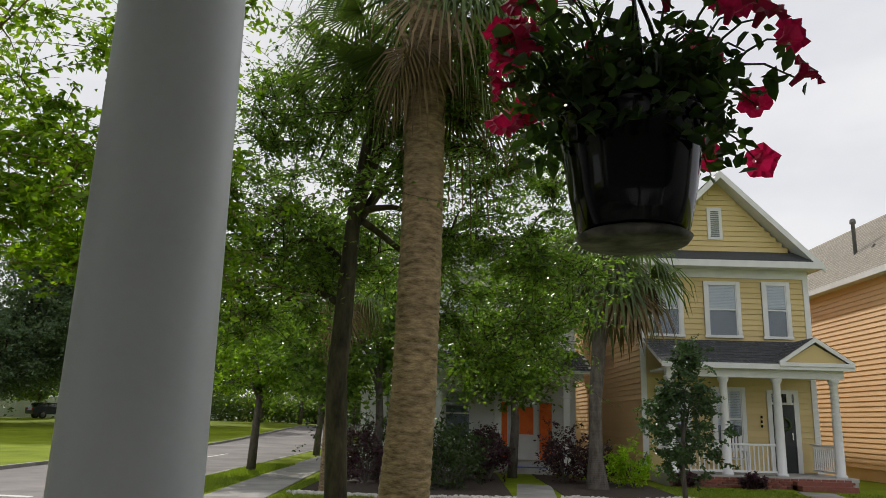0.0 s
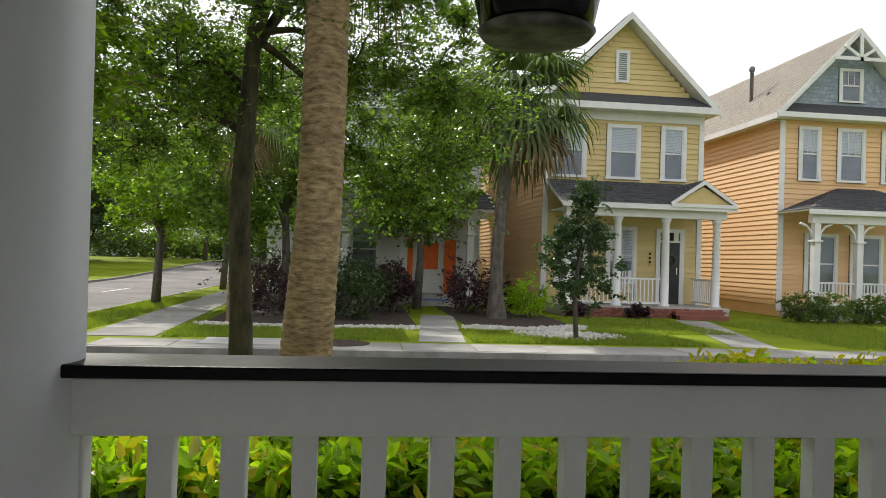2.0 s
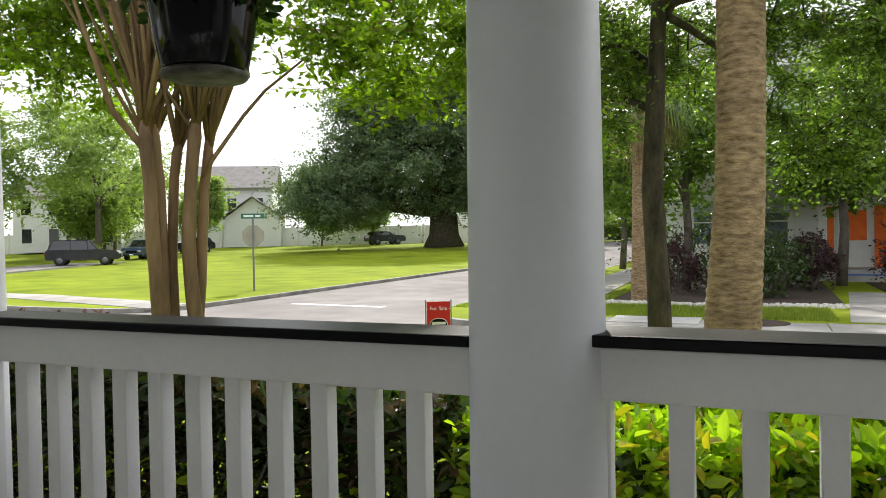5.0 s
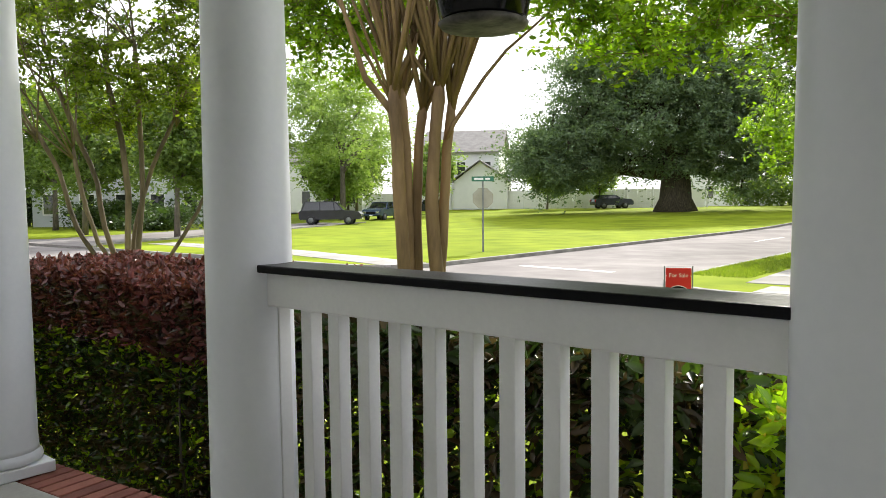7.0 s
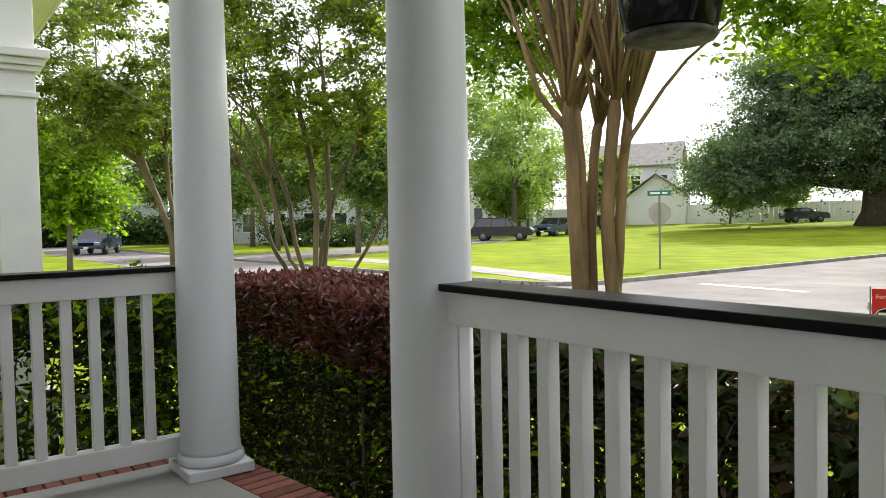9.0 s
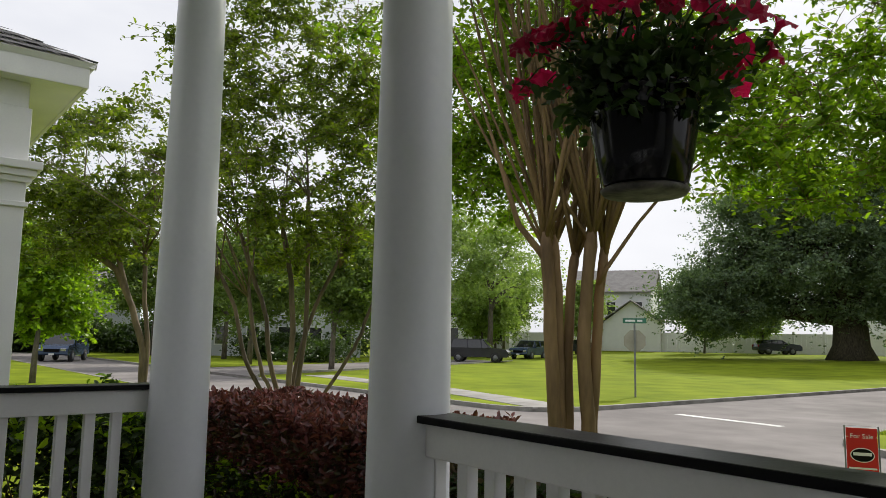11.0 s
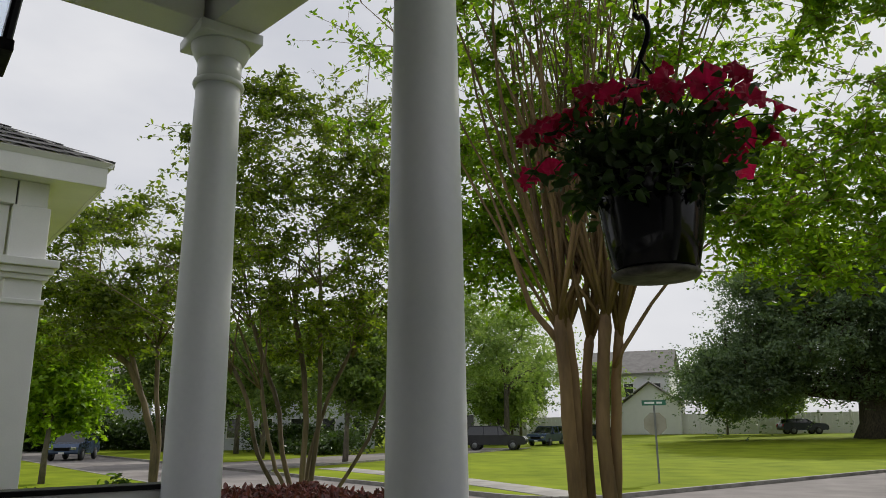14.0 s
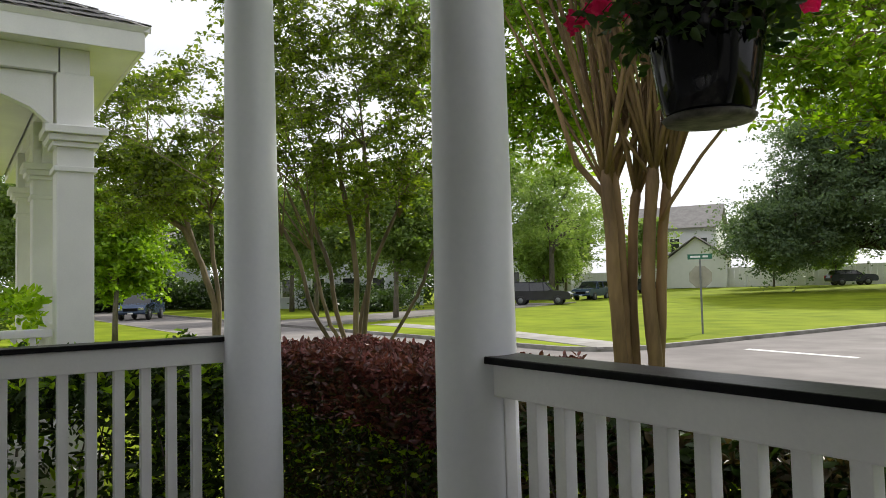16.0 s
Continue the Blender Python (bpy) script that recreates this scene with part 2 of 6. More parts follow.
CAR_GREY = material("grey_car_paint", (0.028, 0.028, 0.034), (0.042, 0.042, 0.05), 2, 0.22, 0, 40, metal=0.4)
CAR_DARK = material("dark_blue_car_paint", (0.015, 0.02, 0.03), (0.025, 0.03, 0.045), 2, 0.22, 0, 40, metal=0.3)
CAR_BLUE = material("steel_blue_car_paint", (0.05, 0.08, 0.14), (0.07, 0.10, 0.17), 2, 0.25, 0, 40, metal=0.4)
CHROME = material("bright_trim", (0.5, 0.5, 0.5), (0.7, 0.7, 0.7), 3, 0.2, 0, 40, metal=0.9)
LAMPRED = material("red_lamp_lens", (0.35, 0.01, 0.01), (0.45, 0.02, 0.02), 3, 0.2, 0, 40)
ORANGE = material("orange_banner", (0.85, 0.13, 0.01), (0.95, 0.20, 0.02), 5, 0.6, 0.05, 40)
BLUE = material("blue_doormat", (0.03, 0.10, 0.40), (0.06, 0.16, 0.55), 9, 0.9, 0.2, 60)


# ---- mesh helpers ----
class Shape:
    """Gathers the faces of one part."""

    def __init__(self):
        self.v, self.f = [], []

    def face(self, *pts):
        i = len(self.v)
        self.v += [tuple(p) for p in pts]
        self.f.append(tuple(range(i, i + len(pts))))
        return self

    def solid(self, ring, top):
        """Joins two rings of equal length with sides and caps."""
        n, i = len(ring), len(self.v)
        self.v += [tuple(p) for p in ring] + [tuple(p) for p in top]
        self.f.append(tuple(i + k for k in reversed(range(n))))
        self.f.append(tuple(i + n + k for k in range(n)))
        for k in range(n):
            j = (k + 1) % n
            self.f.append((i + k, i + j, i + n + j, i + n + k))
        return self

    def box(self, x0, y0, z0, x1, y1, z1, c=0.0):
        """A box; c chamfers its edges."""
        if not c:
            return self.solid([(x0, y0, z0), (x1, y0, z0), (x1, y1, z0), (x0, y1, z0)], [(x0, y0, z1), (x1, y0, z1), (x1, y1, z1), (x0, y1, z1)])
        bm = bmesh.new()
        bmesh.ops.create_cube(bm, size=1, matrix=Matrix.Translation(((x0 + x1) / 2, (y0 + y1) / 2, (z0 + z1) / 2)) @ Matrix.Diagonal((x1 - x0, y1 - y0, z1 - z0, 1)))
        bmesh.ops.bevel(bm, geom=bm.edges[:], offset=c, segments=2, profile=0.5, affect="EDGES")
        i = len(self.v)
        bm.verts.index_update()
        self.v += [tuple(v.co) for v in bm.verts]
        self.f += [tuple(i + v.index for v in f.verts) for f in bm.faces]
        bm.free()
        return self

    def slab(self, poly, z0, z1):
        return self.solid([(x, y, z0) for x, y in poly], [(x, y, z1) for x, y in poly])

    def lathe(self, prof, x=0.0, y=0.0, n=40):
        """Turns a profile of (radius, z) about a vertical axis."""
        i = len(self.v)
        for r, z in prof:
            self.v += [(x + r * math.cos(2 * math.pi * k / n), y + r * math.sin(2 * math.pi * k / n), z) for k in range(n)]
        for a in range(len(prof) - 1):
            for k in range(n):
                j = (k + 1) % n
                self.f.append((i + a * n + k, i + a * n + j, i + (a + 1) * n + j, i + (a + 1) * n + k))
        self.f.append(tuple(i + k for k in reversed(range(n))))
        self.f.append(tuple(i + (len(prof) - 1) * n + k for k in range(n)))
        return self

    def tube(self, pts, radii, n=8):
        """A tapered tube through points."""
        i = len(self.v)
        pts = [Vector(p) for p in pts]
        for a, p in enumerate(pts):
            d = (pts[min(a + 1, len(pts) - 1)] - pts[max(a - 1, 0)]).normalized()
            u = d.cross(Vector((0.31, 0.95, 0.11))).normalized()
            w = d.cross(u)
            r = float(radii[a]) if hasattr(radii, "__len__") else radii
            self.v += [tuple(p + r * (u * math.cos(2 * math.pi * k / n) + w * math.sin(2 * math.pi * k / n))) for k in range(n)]
        for a in range(len(pts) - 1):
            for k in range(n):
                j = (k + 1) % n
                self.f.append((i + a * n + k, i + a * n + j, i + (a + 1) * n + j, i + (a + 1) * n + k))
        self.f.append(tuple(i + k for k in reversed(range(n))))
        self.f.append(tuple(i + (len(pts) - 1) * n + k for k in range(n)))
        return self

    def mesh(self, name, mat, smooth=False):
        me = bpy.data.meshes.new(name)
        me.from_pydata(self.v, [], self.f)
        me.materials.append(mat)
        if smooth:
            me.polygons.foreach_set("use_smooth", [True] * len(me.polygons))
        me.update()
        return me


def thing(name, at, label, category, group="", kind=""):
    """An Empty at the base of a thing."""
    ob = new(name)
    ob.empty_display_size = 0.1
    ob.location = at
    return tagged(ob, label, category, group, kind)


def attach(ob, parent):
    ob.parent = parent
    top = parent
    shift = Vector()
    while top:
        shift += top.location if not top.parent else Vector()
        top = top.parent
    if not parent.parent:
        ob.matrix_parent_inverse = Matrix.Translation(-shift)
    return ob


def part(name, shape, mat, parent=None, label="", smooth=False):
    """Links a Shape as one mesh object under a thing or a part, in world places."""
    ob = new(name, shape.mesh(name, mat, smooth))
    if parent:
        attach(ob, parent)
    return tagged(ob, label)


def setting(name, shape, mat, label, category, smooth=False):
    return tagged(new(name, shape.mesh(name, mat, smooth)), label, category, kind="structure")


def leaves(name, pts, size, mat, parent=None, up=0.3, long=1.9, rng=None, kind="", label="", lift=-0.15, oval=False):
    """Many small folded leaves at the given points."""
    rng = rng or np.random.default_rng(5)
    n = len(pts)
    a = rng.normal(size=(n, 3))
    a[:, 2] = a[:, 2] * 0.6 + lift
    a /= np.linalg.norm(a, axis=1)[:, None]
    b = rng.normal(size=(n, 3))
    b[:, 2] += up
    b -= (b * a).sum(1)[:, None] * a
    b /= np.linalg.norm(b, axis=1)[:, None]
    c = np.cross(a, b)
    s = (size * rng.uniform(0.6, 1.35, n))[:, None]
    p = np.asarray(pts)
    if oval:
        # pointed oval blades folded along the midrib
        w = c * s * 0.5 / long
        rise_ = b * s * 0.09
        tip = p + a * s - b * s * rng.uniform(0.0, 0.22, n)[:, None]
        v = np.stack([p, p + a * s * 0.3 + w * 0.85 + rise_, p + a * s * 0.68 + w * 0.75 + rise_ * 0.8, tip, p + a * s * 0.68 - w * 0.75 + rise_ * 0.8, p + a * s * 0.3 - w * 0.85 + rise_], 1).reshape(-1, 3)
        quad = (np.arange(n)[:, None] * 6 + np.array([0, 1, 2, 3, 0, 3, 4, 5])).ravel().astype(np.int32)
        nv, nf = 6 * n, 2 * n
    else:
        v = np.stack([p, p + a * s * 0.5 + c * s * 0.5 / long + b * s * 0.10, p + a * s, p + a * s * 0.5 - c * s * 0.5 / long + b * s * 0.10], 1).reshape(-1, 3)
        quad = np.arange(4 * n, dtype=np.int32)
        nv, nf = 4 * n, n
    me = bpy.data.meshes.new(name)
    me.vertices.add(nv)
    me.vertices.foreach_set("co", v.astype(np.float32).ravel())
    me.loops.add(4 * nf)
    me.loops.foreach_set("vertex_index", quad)
    me.polygons.add(nf)
    me.polygons.foreach_set("loop_start", np.arange(0, 4 * nf, 4, dtype=np.int32))
    me.materials.append(mat)
    me.update(calc_edges=True)
    ob = new(name, me)
    if parent:
        attach(ob, parent)
    if kind:
        tagged(ob, kind=kind)
    return tagged(ob, label)


def clumps(rng, centre, radii, count, shell=0.55):
    """Uneven clump centres in an ellipsoid, more of them near its skin."""
    d = rng.normal(size=(count, 3))
    d /= np.linalg.norm(d, axis=1)[:, None]
    r = shell + (1 - shell) * rng.random(count) ** 0.7
    r *= rng.uniform(0.82, 1.12, count)
    return np.array(centre) + d * r[:, None] * np.array(radii)


def scatter(rng, centres, per, spread, twigs=None):
    k = len(centres)
    tw = max(5, per // 18)
    ends = rng.normal(size=(k, tw, 1, 3)) * np.array(spread) * 1.25 * rng.uniform(0.6, 1.4, (k, 1, 1, 1))
    along = rng.random((k, tw, per // tw, 1)) ** 0.75
    drift = rng.normal(size=(k, tw, per // tw, 3)) * np.array(spread) * 0.11
    sag = np.array([0, 0, -0.35 * spread[2]]) * along ** 2
    if twigs is not None:
        for c, row in zip(centres, ends[:, :, 0, :]):
            for e in row:
                a, b = Vector(c), Vector(c + e)
                twigs.tube([a, a.lerp(b, 0.55), b - Vector((0, 0, 0.3 * spread[2]))], [0.004, 0.003, 0.0015], 3)
    return (centres[:, None, None, :] + ends * along + drift + sag).reshape(-1, 3)


def bend(a, b, sag, rng, n=6):
    a, b = Vector(a), Vector(b)
    j = Vector(rng.normal(size=3)) * (b - a).length * 0.05
    return [a.lerp(b, k / (n - 1)) + (Vector((0, 0, sag)) + j) * math.sin(math.pi * k / (n - 1)) for k in range(n)]


def grow(sh, cs, nodes, radii, rng):
    """Branches that leave the nearest wood already grown, so that they fork again and again."""
    wood = np.array([tuple(p) for p in nodes])
    left = [np.array(c) for c in cs]
    left.sort(key=lambda c: ((wood - c) ** 2).sum(1).min())
    for c in left:
        src = wood[((wood - c) ** 2).sum(1).argmin()]
        path = bend(src, c, 0.05, rng, 4)
        sh.tube(path, radii, 5)
        wood = np.concatenate([wood, [tuple(p) for p in path[1:]]])


def tree(at, label, trunk, crown, leaf_mat, bark, seed, count=60, per=200, spread=(0.3, 0.3, 0.2), size=0.07, limbs=9, group="", name="tree", up=0.3, shell=0.5, extra=()):
    """A tree: trunk = points and radii; crown = ellipsoids (centre, radii, weight). Limbs leave the upper trunk for the clumps."""
    rng = np.random.default_rng(seed)
    top = thing(name, at, label, "tree", group)
    pts, rad = trunk
    part("trunk", Shape().tube(pts, rad, 14), bark, top, smooth=True)
    cs = np.concatenate([clumps(rng, c, r, max(3, int(count * w)), shell) for c, r, w in crown])
    sh = Shape()
    hub = [Vector(p) for p in pts]
    r0 = rad[-1] if len(rad) < 6 else rad[-3] * 0.8
    main = []
    for k in range(limbs):
        tgt = Vector(cs[rng.integers(len(cs))])
        i = len(hub) - 2 if len(hub) < 6 else len(hub) - 2 - int(rng.integers(4))
        start = hub[i + 1].lerp(hub[i], rng.random() * 0.7)
        end = start.lerp(tgt, 0.62)
        path = bend(start, end, 0.12 * (end - start).length, rng)
        sh.tube(path, [r0 * (0.75 - 0.55 * q / 5) for q in range(6)], 8)
        main.append(path)
    grow(sh, cs, [p for path in main for p in path[2:]], [r0 * 0.17, r0 * 0.13, r0 * 0.09, r0 * 0.04], rng)
    part("branchwork", sh, bark, top, smooth=True)
    tw = Shape() if size < 0.1 else None
    lp = scatter(rng, cs, per, spread, tw)
    if tw:
        tagged(part("twigwork", tw, bark, top), kind="stuff")
    crown_ob = leaves("crown", lp, size, leaf_mat, top, up=up, rng=rng)
    return top

# ---- ground, roads, pavements ----
ROAD, LAWN, WALK = -0.66, -0.56, -0.545


def rise(x, y):
    """The park climbs a little to the north."""
    t = min(max((y - 38) / 34, 0), 1)
    return 0.78 * t * t * (3 - 2 * t)


def arc(cx, cy, r, a0, a1, n=9):
    return [(cx + r * math.cos(radians(a0 + (a1 - a0) * k / (n - 1))), cy + r * math.sin(radians(a0 + (a1 - a0) * k / (n - 1)))) for k in range(n)]


setting("ground", Shape().face((-900, -700, -0.70), (900, -700, -0.70), (900, 1200, -0.70), (-900, 1200, -0.70)), GRASS, "flat green ground reaching to the horizon", "ground")
setting("road", Shape().slab([(-220, 6.6), (90, 6.6), (90, 12.2), (-220, 12.2)], -0.69, ROAD), ASPHALT, "pale worn asphalt residential street", "road")
side = Shape()
ys = [12.2, 20, 30, 38, 44, 50, 56, 62, 70, 90, 160]
for a, b in zip(ys, ys[1:]):
    side.face((-13.4, a, ROAD + rise(0, a)), (-6.2, a, ROAD + rise(0, a)), (-6.2, b, ROAD + rise(0, b)), (-13.4, b, ROAD + rise(0, b)))
side.face((-15.6, 12.2, ROAD), (-13.4, 12.2, ROAD), (-13.4, 15.0, ROAD), (-15.6, 15.0, ROAD))
side.face((-6.2, 12.2, ROAD), (-3.4, 12.2, ROAD), (-3.4, 15.0, ROAD), (-6.2, 15.0, ROAD))
setting("side_road", side, ASPHALT, "pale asphalt side street meeting the front street", "road")


def corner_lawn(name, corner, far, r, sx, label):
    """A lawn block with one rounded street corner."""
    cx, cy = corner
    fx, fy = far
    pts = arc(cx + sx * r, cy + r, r, 270, 180 if sx > 0 else 360, 10)
    sh = Shape()
    # fan the corner, then the strips beyond it
    mid = (cx + sx * r, cy + r)
    z = LAWN
    for p, q in zip(pts, pts[1:]):
        sh.face((*mid, z), (*q, z), (*p, z)) if sx > 0 else sh.face((*mid, z), (*p, z), (*q, z))
    xs = [mid[0], mid[0] + (fx - mid[0]) * 0.15, mid[0] + (fx - mid[0]) * 0.4, fx]
    for a, b in zip(xs, xs[1:]):
        sh.face((a, cy, z), (b, cy, z), (b, mid[1], z), (a, mid[1], z))
    yl = [mid[1], 20, 30, 38, 42, 46, 50, 54, 58, 62, 66, 72, 90, fy]
    xl = [cx, mid[0]] + xs[1:]
    for a, b in zip(xl, xl[1:]):
        for c, d in zip(yl, yl[1:]):
            sh.face((a, c, z + rise(a, c)), (b, c, z + rise(b, c)), (b, d, z + rise(b, d)), (a, d, z + rise(a, d)))
    ob = setting(name, sh, GRASS, label, "lawn")
    # kerb along the street edge and round the corner
    line = [(fx, cy)] + [(cx + sx * r + (fx - cx) * k, cy) for k in (0.3, 0.1, 0.03)] + pts + [(cx, y) for y in yl[1:]]
    kb = Shape()
    for (ax, ay), (bx, by) in zip(line, line[1:]):
        d = Vector((bx - ax, by - ay, 0))
        if d.length < 1e-4:
            continue
        nrm = Vector((-d.y, d.x, 0)).normalized() * 0.15
        if nrm.dot(Vector((mid[0] + sx * 6 - ax, mid[1] + 6 - ay, 0))) < 0:
            nrm.negate()
        za, zb = rise(ax, ay), rise(bx, by)
        top = LAWN + 0.012
        ring = [(ax, ay), (bx, by), (bx + nrm.x, by + nrm.y), (ax + nrm.x, ay + nrm.y)]
        zz = (za, zb, zb, za)
        kb.solid([(x, y, ROAD - 0.02 + q) for (x, y), q in zip(ring, zz)], [(x, y, top + q) for (x, y), q in zip(ring, zz)])
    setting("kerb", kb, KERB, "weathered grey concrete kerb along the lawn", "kerb")
    return ob


corner_lawn("lawn_park", (-12.75, 12.0), (-240, 170), 2.0, -1, "sunlit mown park lawn beyond the side street")
corner_lawn("lawn_houses", (-6.3, 11.9), (80, 150), 2.2, 1, "front lawns of the houses across the street")
setting("lawn_front", Shape().slab([(-220, -40), (90, -40), (90, 6.5), (-220, 6.5)], -0.69, LAWN), GRASS, "grass strip between the porch and the street", "lawn")
setting("kerb_near", Shape().box(-220, 6.45, -0.69, 90, 6.6, LAWN + 0.012), KERB, "concrete kerb on the porch side of the street", "kerb")
west = [(-29.6, 11.99), (-30.6, 12.9), (-31.4, 15.0), (-44.0, 41.0), (-49.5, 41.0), (-38.4, 14.0), (-39.5, 12.9), (-41.5, 11.99)]
setting("west_road", Shape().slab(west, LAWN - 0.05, LAWN + 0.014), ASPHALT, "pale asphalt street along the far edge of the park", "road")
wk = Shape()
for (ax, ay), (bx, by) in zip([(-29.0, 12.0)] + west[1:3], west[1:4]):
    wk.solid([(ax, ay, LAWN - 0.1), (bx, by, LAWN - 0.1), (bx + 0.15, by + 0.03, LAWN - 0.1), (ax + 0.15, ay + 0.03, LAWN - 0.1)], [(ax, ay, LAWN + 0.09), (bx, by, LAWN + 0.09), (bx + 0.15, by + 0.03, LAWN + 0.09), (ax + 0.15, ay + 0.03, LAWN + 0.09)])
setting("kerb_west", wk, KERB, "dark weathered kerb round the park corner", "kerb")
setting("stop_line", Shape().slab([(-11.1, 15.25), (-8.2, 14.95), (-8.2, 15.2), (-11.1, 15.5)], ROAD, ROAD + 0.004), LINE, "worn white stop line on the asphalt", "road marking")
setting("lane_line", Shape().box(-9.6, 30, ROAD, -9.5, 34, ROAD + 0.004), LINE, "faded white dash on the asphalt", "road marking")


def pavement(name, runs, label):
    """Concrete slabs with open joints, each slab a piece of its own."""
    base = thing(name, (*runs[0][0], WALK), label, "pavement", kind="structure")
    rng = random.Random(len(runs) * 7 + 3)
    for (ax, ay), (bx, by), w, step in runs:
        a, b = Vector((ax, ay, 0)), Vector((bx, by, 0))
        n = max(1, round((b - a).length / step))
        d = (b - a) / n
        ang = math.atan2(d.y, d.x)
        me = Shape().box(-d.length / 2 + 0.008, -w / 2, -0.06, d.length / 2 - 0.008, w / 2, 0, 0.008).mesh("slab", SLAB)
        for k in range(n):
            ob = new("slab", me)
            p = a + d * (k + 0.5)
            ob.matrix_basis = Matrix.Translation((p.x, p.y, WALK + rise(p.x, p.y) + rng.uniform(-0.004, 0.004))) @ Matrix.Rotation(ang, 4, "Z")
            attach(ob, base)
    return base


pavement("pavement_houses", [((-4.0, 12.65), (22, 12.5), 1.1, 1.35)], "pale concrete pavement slabs behind the kerb")
pavement("pavement_side", [((-3.9, 13.6), (-4.3, 26), 1.35, 1.5), ((-4.3, 26), (-4.6, 60), 1.35, 1.5)], "pale concrete pavement along the side street")
pavement("pavement_park", [((-13.2, 13.1), (-20, 14.6), 1.3, 1.5), ((-20, 14.6), (-29.5, 15.2), 1.3, 1.5)], "pale concrete pavement crossing the park lawn")
pavement("house_path", [((2.35, 13.5), (3.0, 20.4), 0.95, 1.4)], "straight concrete path to a front door")
pavement("porch_path", [((8.95, 13.4), (10.85, 20.4), 0.95, 1.3)], "concrete path to the yellow house steps")
setting("drain_cover", Shape().slab([(-2.2, 12.45), (-0.6, 12.45), (-0.6, 13.5), (-2.2, 13.5)], -0.6, WALK + 0.01), CONCRETE, "square concrete utility cover by the kerb", "utility cover")

# ---- the porch ----
FLOOR_EDGE = 0.24
BX = [0.0, -1.628, -3.077, 2.06]
TURN = 0.136


def front(x):
    """How far the porch front is set back towards its corner column."""
    return min(0.0, (x + 1.628) * TURN)


setting("porch_floor", Shape().slab([(-3.28, -2.5), (3.2, -2.5), (3.2, 0.02), (-1.628, 0.02), (-3.28, 0.02 + front(-3.28))], -0.2, 0.0), CONCRETE, "smooth grey concrete porch floor", "floor")
setting("porch_foundation", Shape().slab([(-3.47, -2.5), (3.2, -2.5), (3.2, FLOOR_EDGE - 0.01), (-1.628, FLOOR_EDGE - 0.01), (-3.47, FLOOR_EDGE - 0.01 + front(-3.47))], -0.69, -0.07), MORTAR, "mortar bed under the brick porch edge", "foundation")
edge = thing("brick_edging", (-1.5, 0.13, -0.05), "red brick edging round the concrete porch floor", "brick edging", kind="structure")
bme = Shape().box(-0.031, -0.1, -0.055, 0.031, 0.1, 0, 0.005).mesh("brick", BRICK)
for k in range(92):
    ob = new("brick", bme)
    x = -3.42 + 0.072 * k
    ob.matrix_basis = Matrix.Translation((x, 0.133 + front(x), -0.004)) @ Matrix.Rotation(math.atan(TURN) if x < -1.628 else 0.0, 4, "Z")
    attach(ob, edge)
for k in range(31):
    ob = new("brick", bme)
    ob.matrix_basis = Matrix.Translation((-3.375, -0.24 - 0.072 * k, -0.004)) @ Matrix.Rotation(math.pi / 2, 4, "Z")
    attach(ob, edge)
fnd = thing("brick_foundation", (-1.5, 0.24, -0.6), "red brick foundation wall of the porch", "brick wall", kind="structure")
bme2 = Shape().box(-0.098, -0.02, -0.028, 0.098, 0.02, 0.028, 0.005).mesh("brick", BRICK)
for r in range(7):
    for k in range(31):
        ob = new("brick", bme2)
        x = -3.36 + 0.208 * k + (0.104 if r % 2 else 0)
        ob.matrix_basis = Matrix.Translation((x, FLOOR_EDGE + 0.004 + front(x), -0.11 - 0.068 * r)) @ Matrix.Rotation(math.atan(TURN) if x < -1.628 else 0.0, 4, "Z")
        attach(ob, fnd)

# Out of view; the blue-grey is chosen for its bounce onto columns and rails.
setting("wall_back", Shape().box(-3.17, -2.7, -0.2, 3.2, -2.5, 3.4), BLUE_GREY_WALL, "unseen blue-grey house wall behind the porch", "wall")
# Unseen end wall, added in the same colour.
setting("wall_end", Shape().box(3.2, -2.7, -0.6, 3.4, 0.3, 3.4), BLUE_GREY_WALL, "unseen blue-grey wall closing the porch end", "wall")
setting("porch_ceiling", Shape().slab([(-3.2, -2.5), (3.2, -2.5), (3.2, 0.17), (-1.628, 0.17), (-3.2, -0.04)], 3.320, 3.380), WHITE, "white painted porch ceiling boards", "ceiling")
beam = Shape().slab([(-3.19, -0.27), (-3.08, -0.257), (-1.628, -0.06), (3.2, -0.06), (3.2, 0.16), (-1.628, 0.16), (-3.08, -0.037), (-3.19, -0.05)], 3.030, 3.320)
setting("porch_beam", beam, WHITE, "white boxed beam over the front columns", "beam")
setting("porch_beam_end", Shape().box(-3.19, -2.5, 3.035, -2.97, -0.275, 3.320, 0.006), WHITE, "white boxed beam over the porch end", "beam")
eave = [(-3.24, -2.7), (3.5, -2.7), (3.5, 0.2), (-1.628, 0.2), (-3.24, -0.02)]
setting("porch_roof", Shape().solid([(x, y, 3.380) for x, y in eave], [(x, y, 4.300 if y < -2 else 3.460) for x, y in eave]), SHINGLE_D, "dark shingled porch roof", "roof")


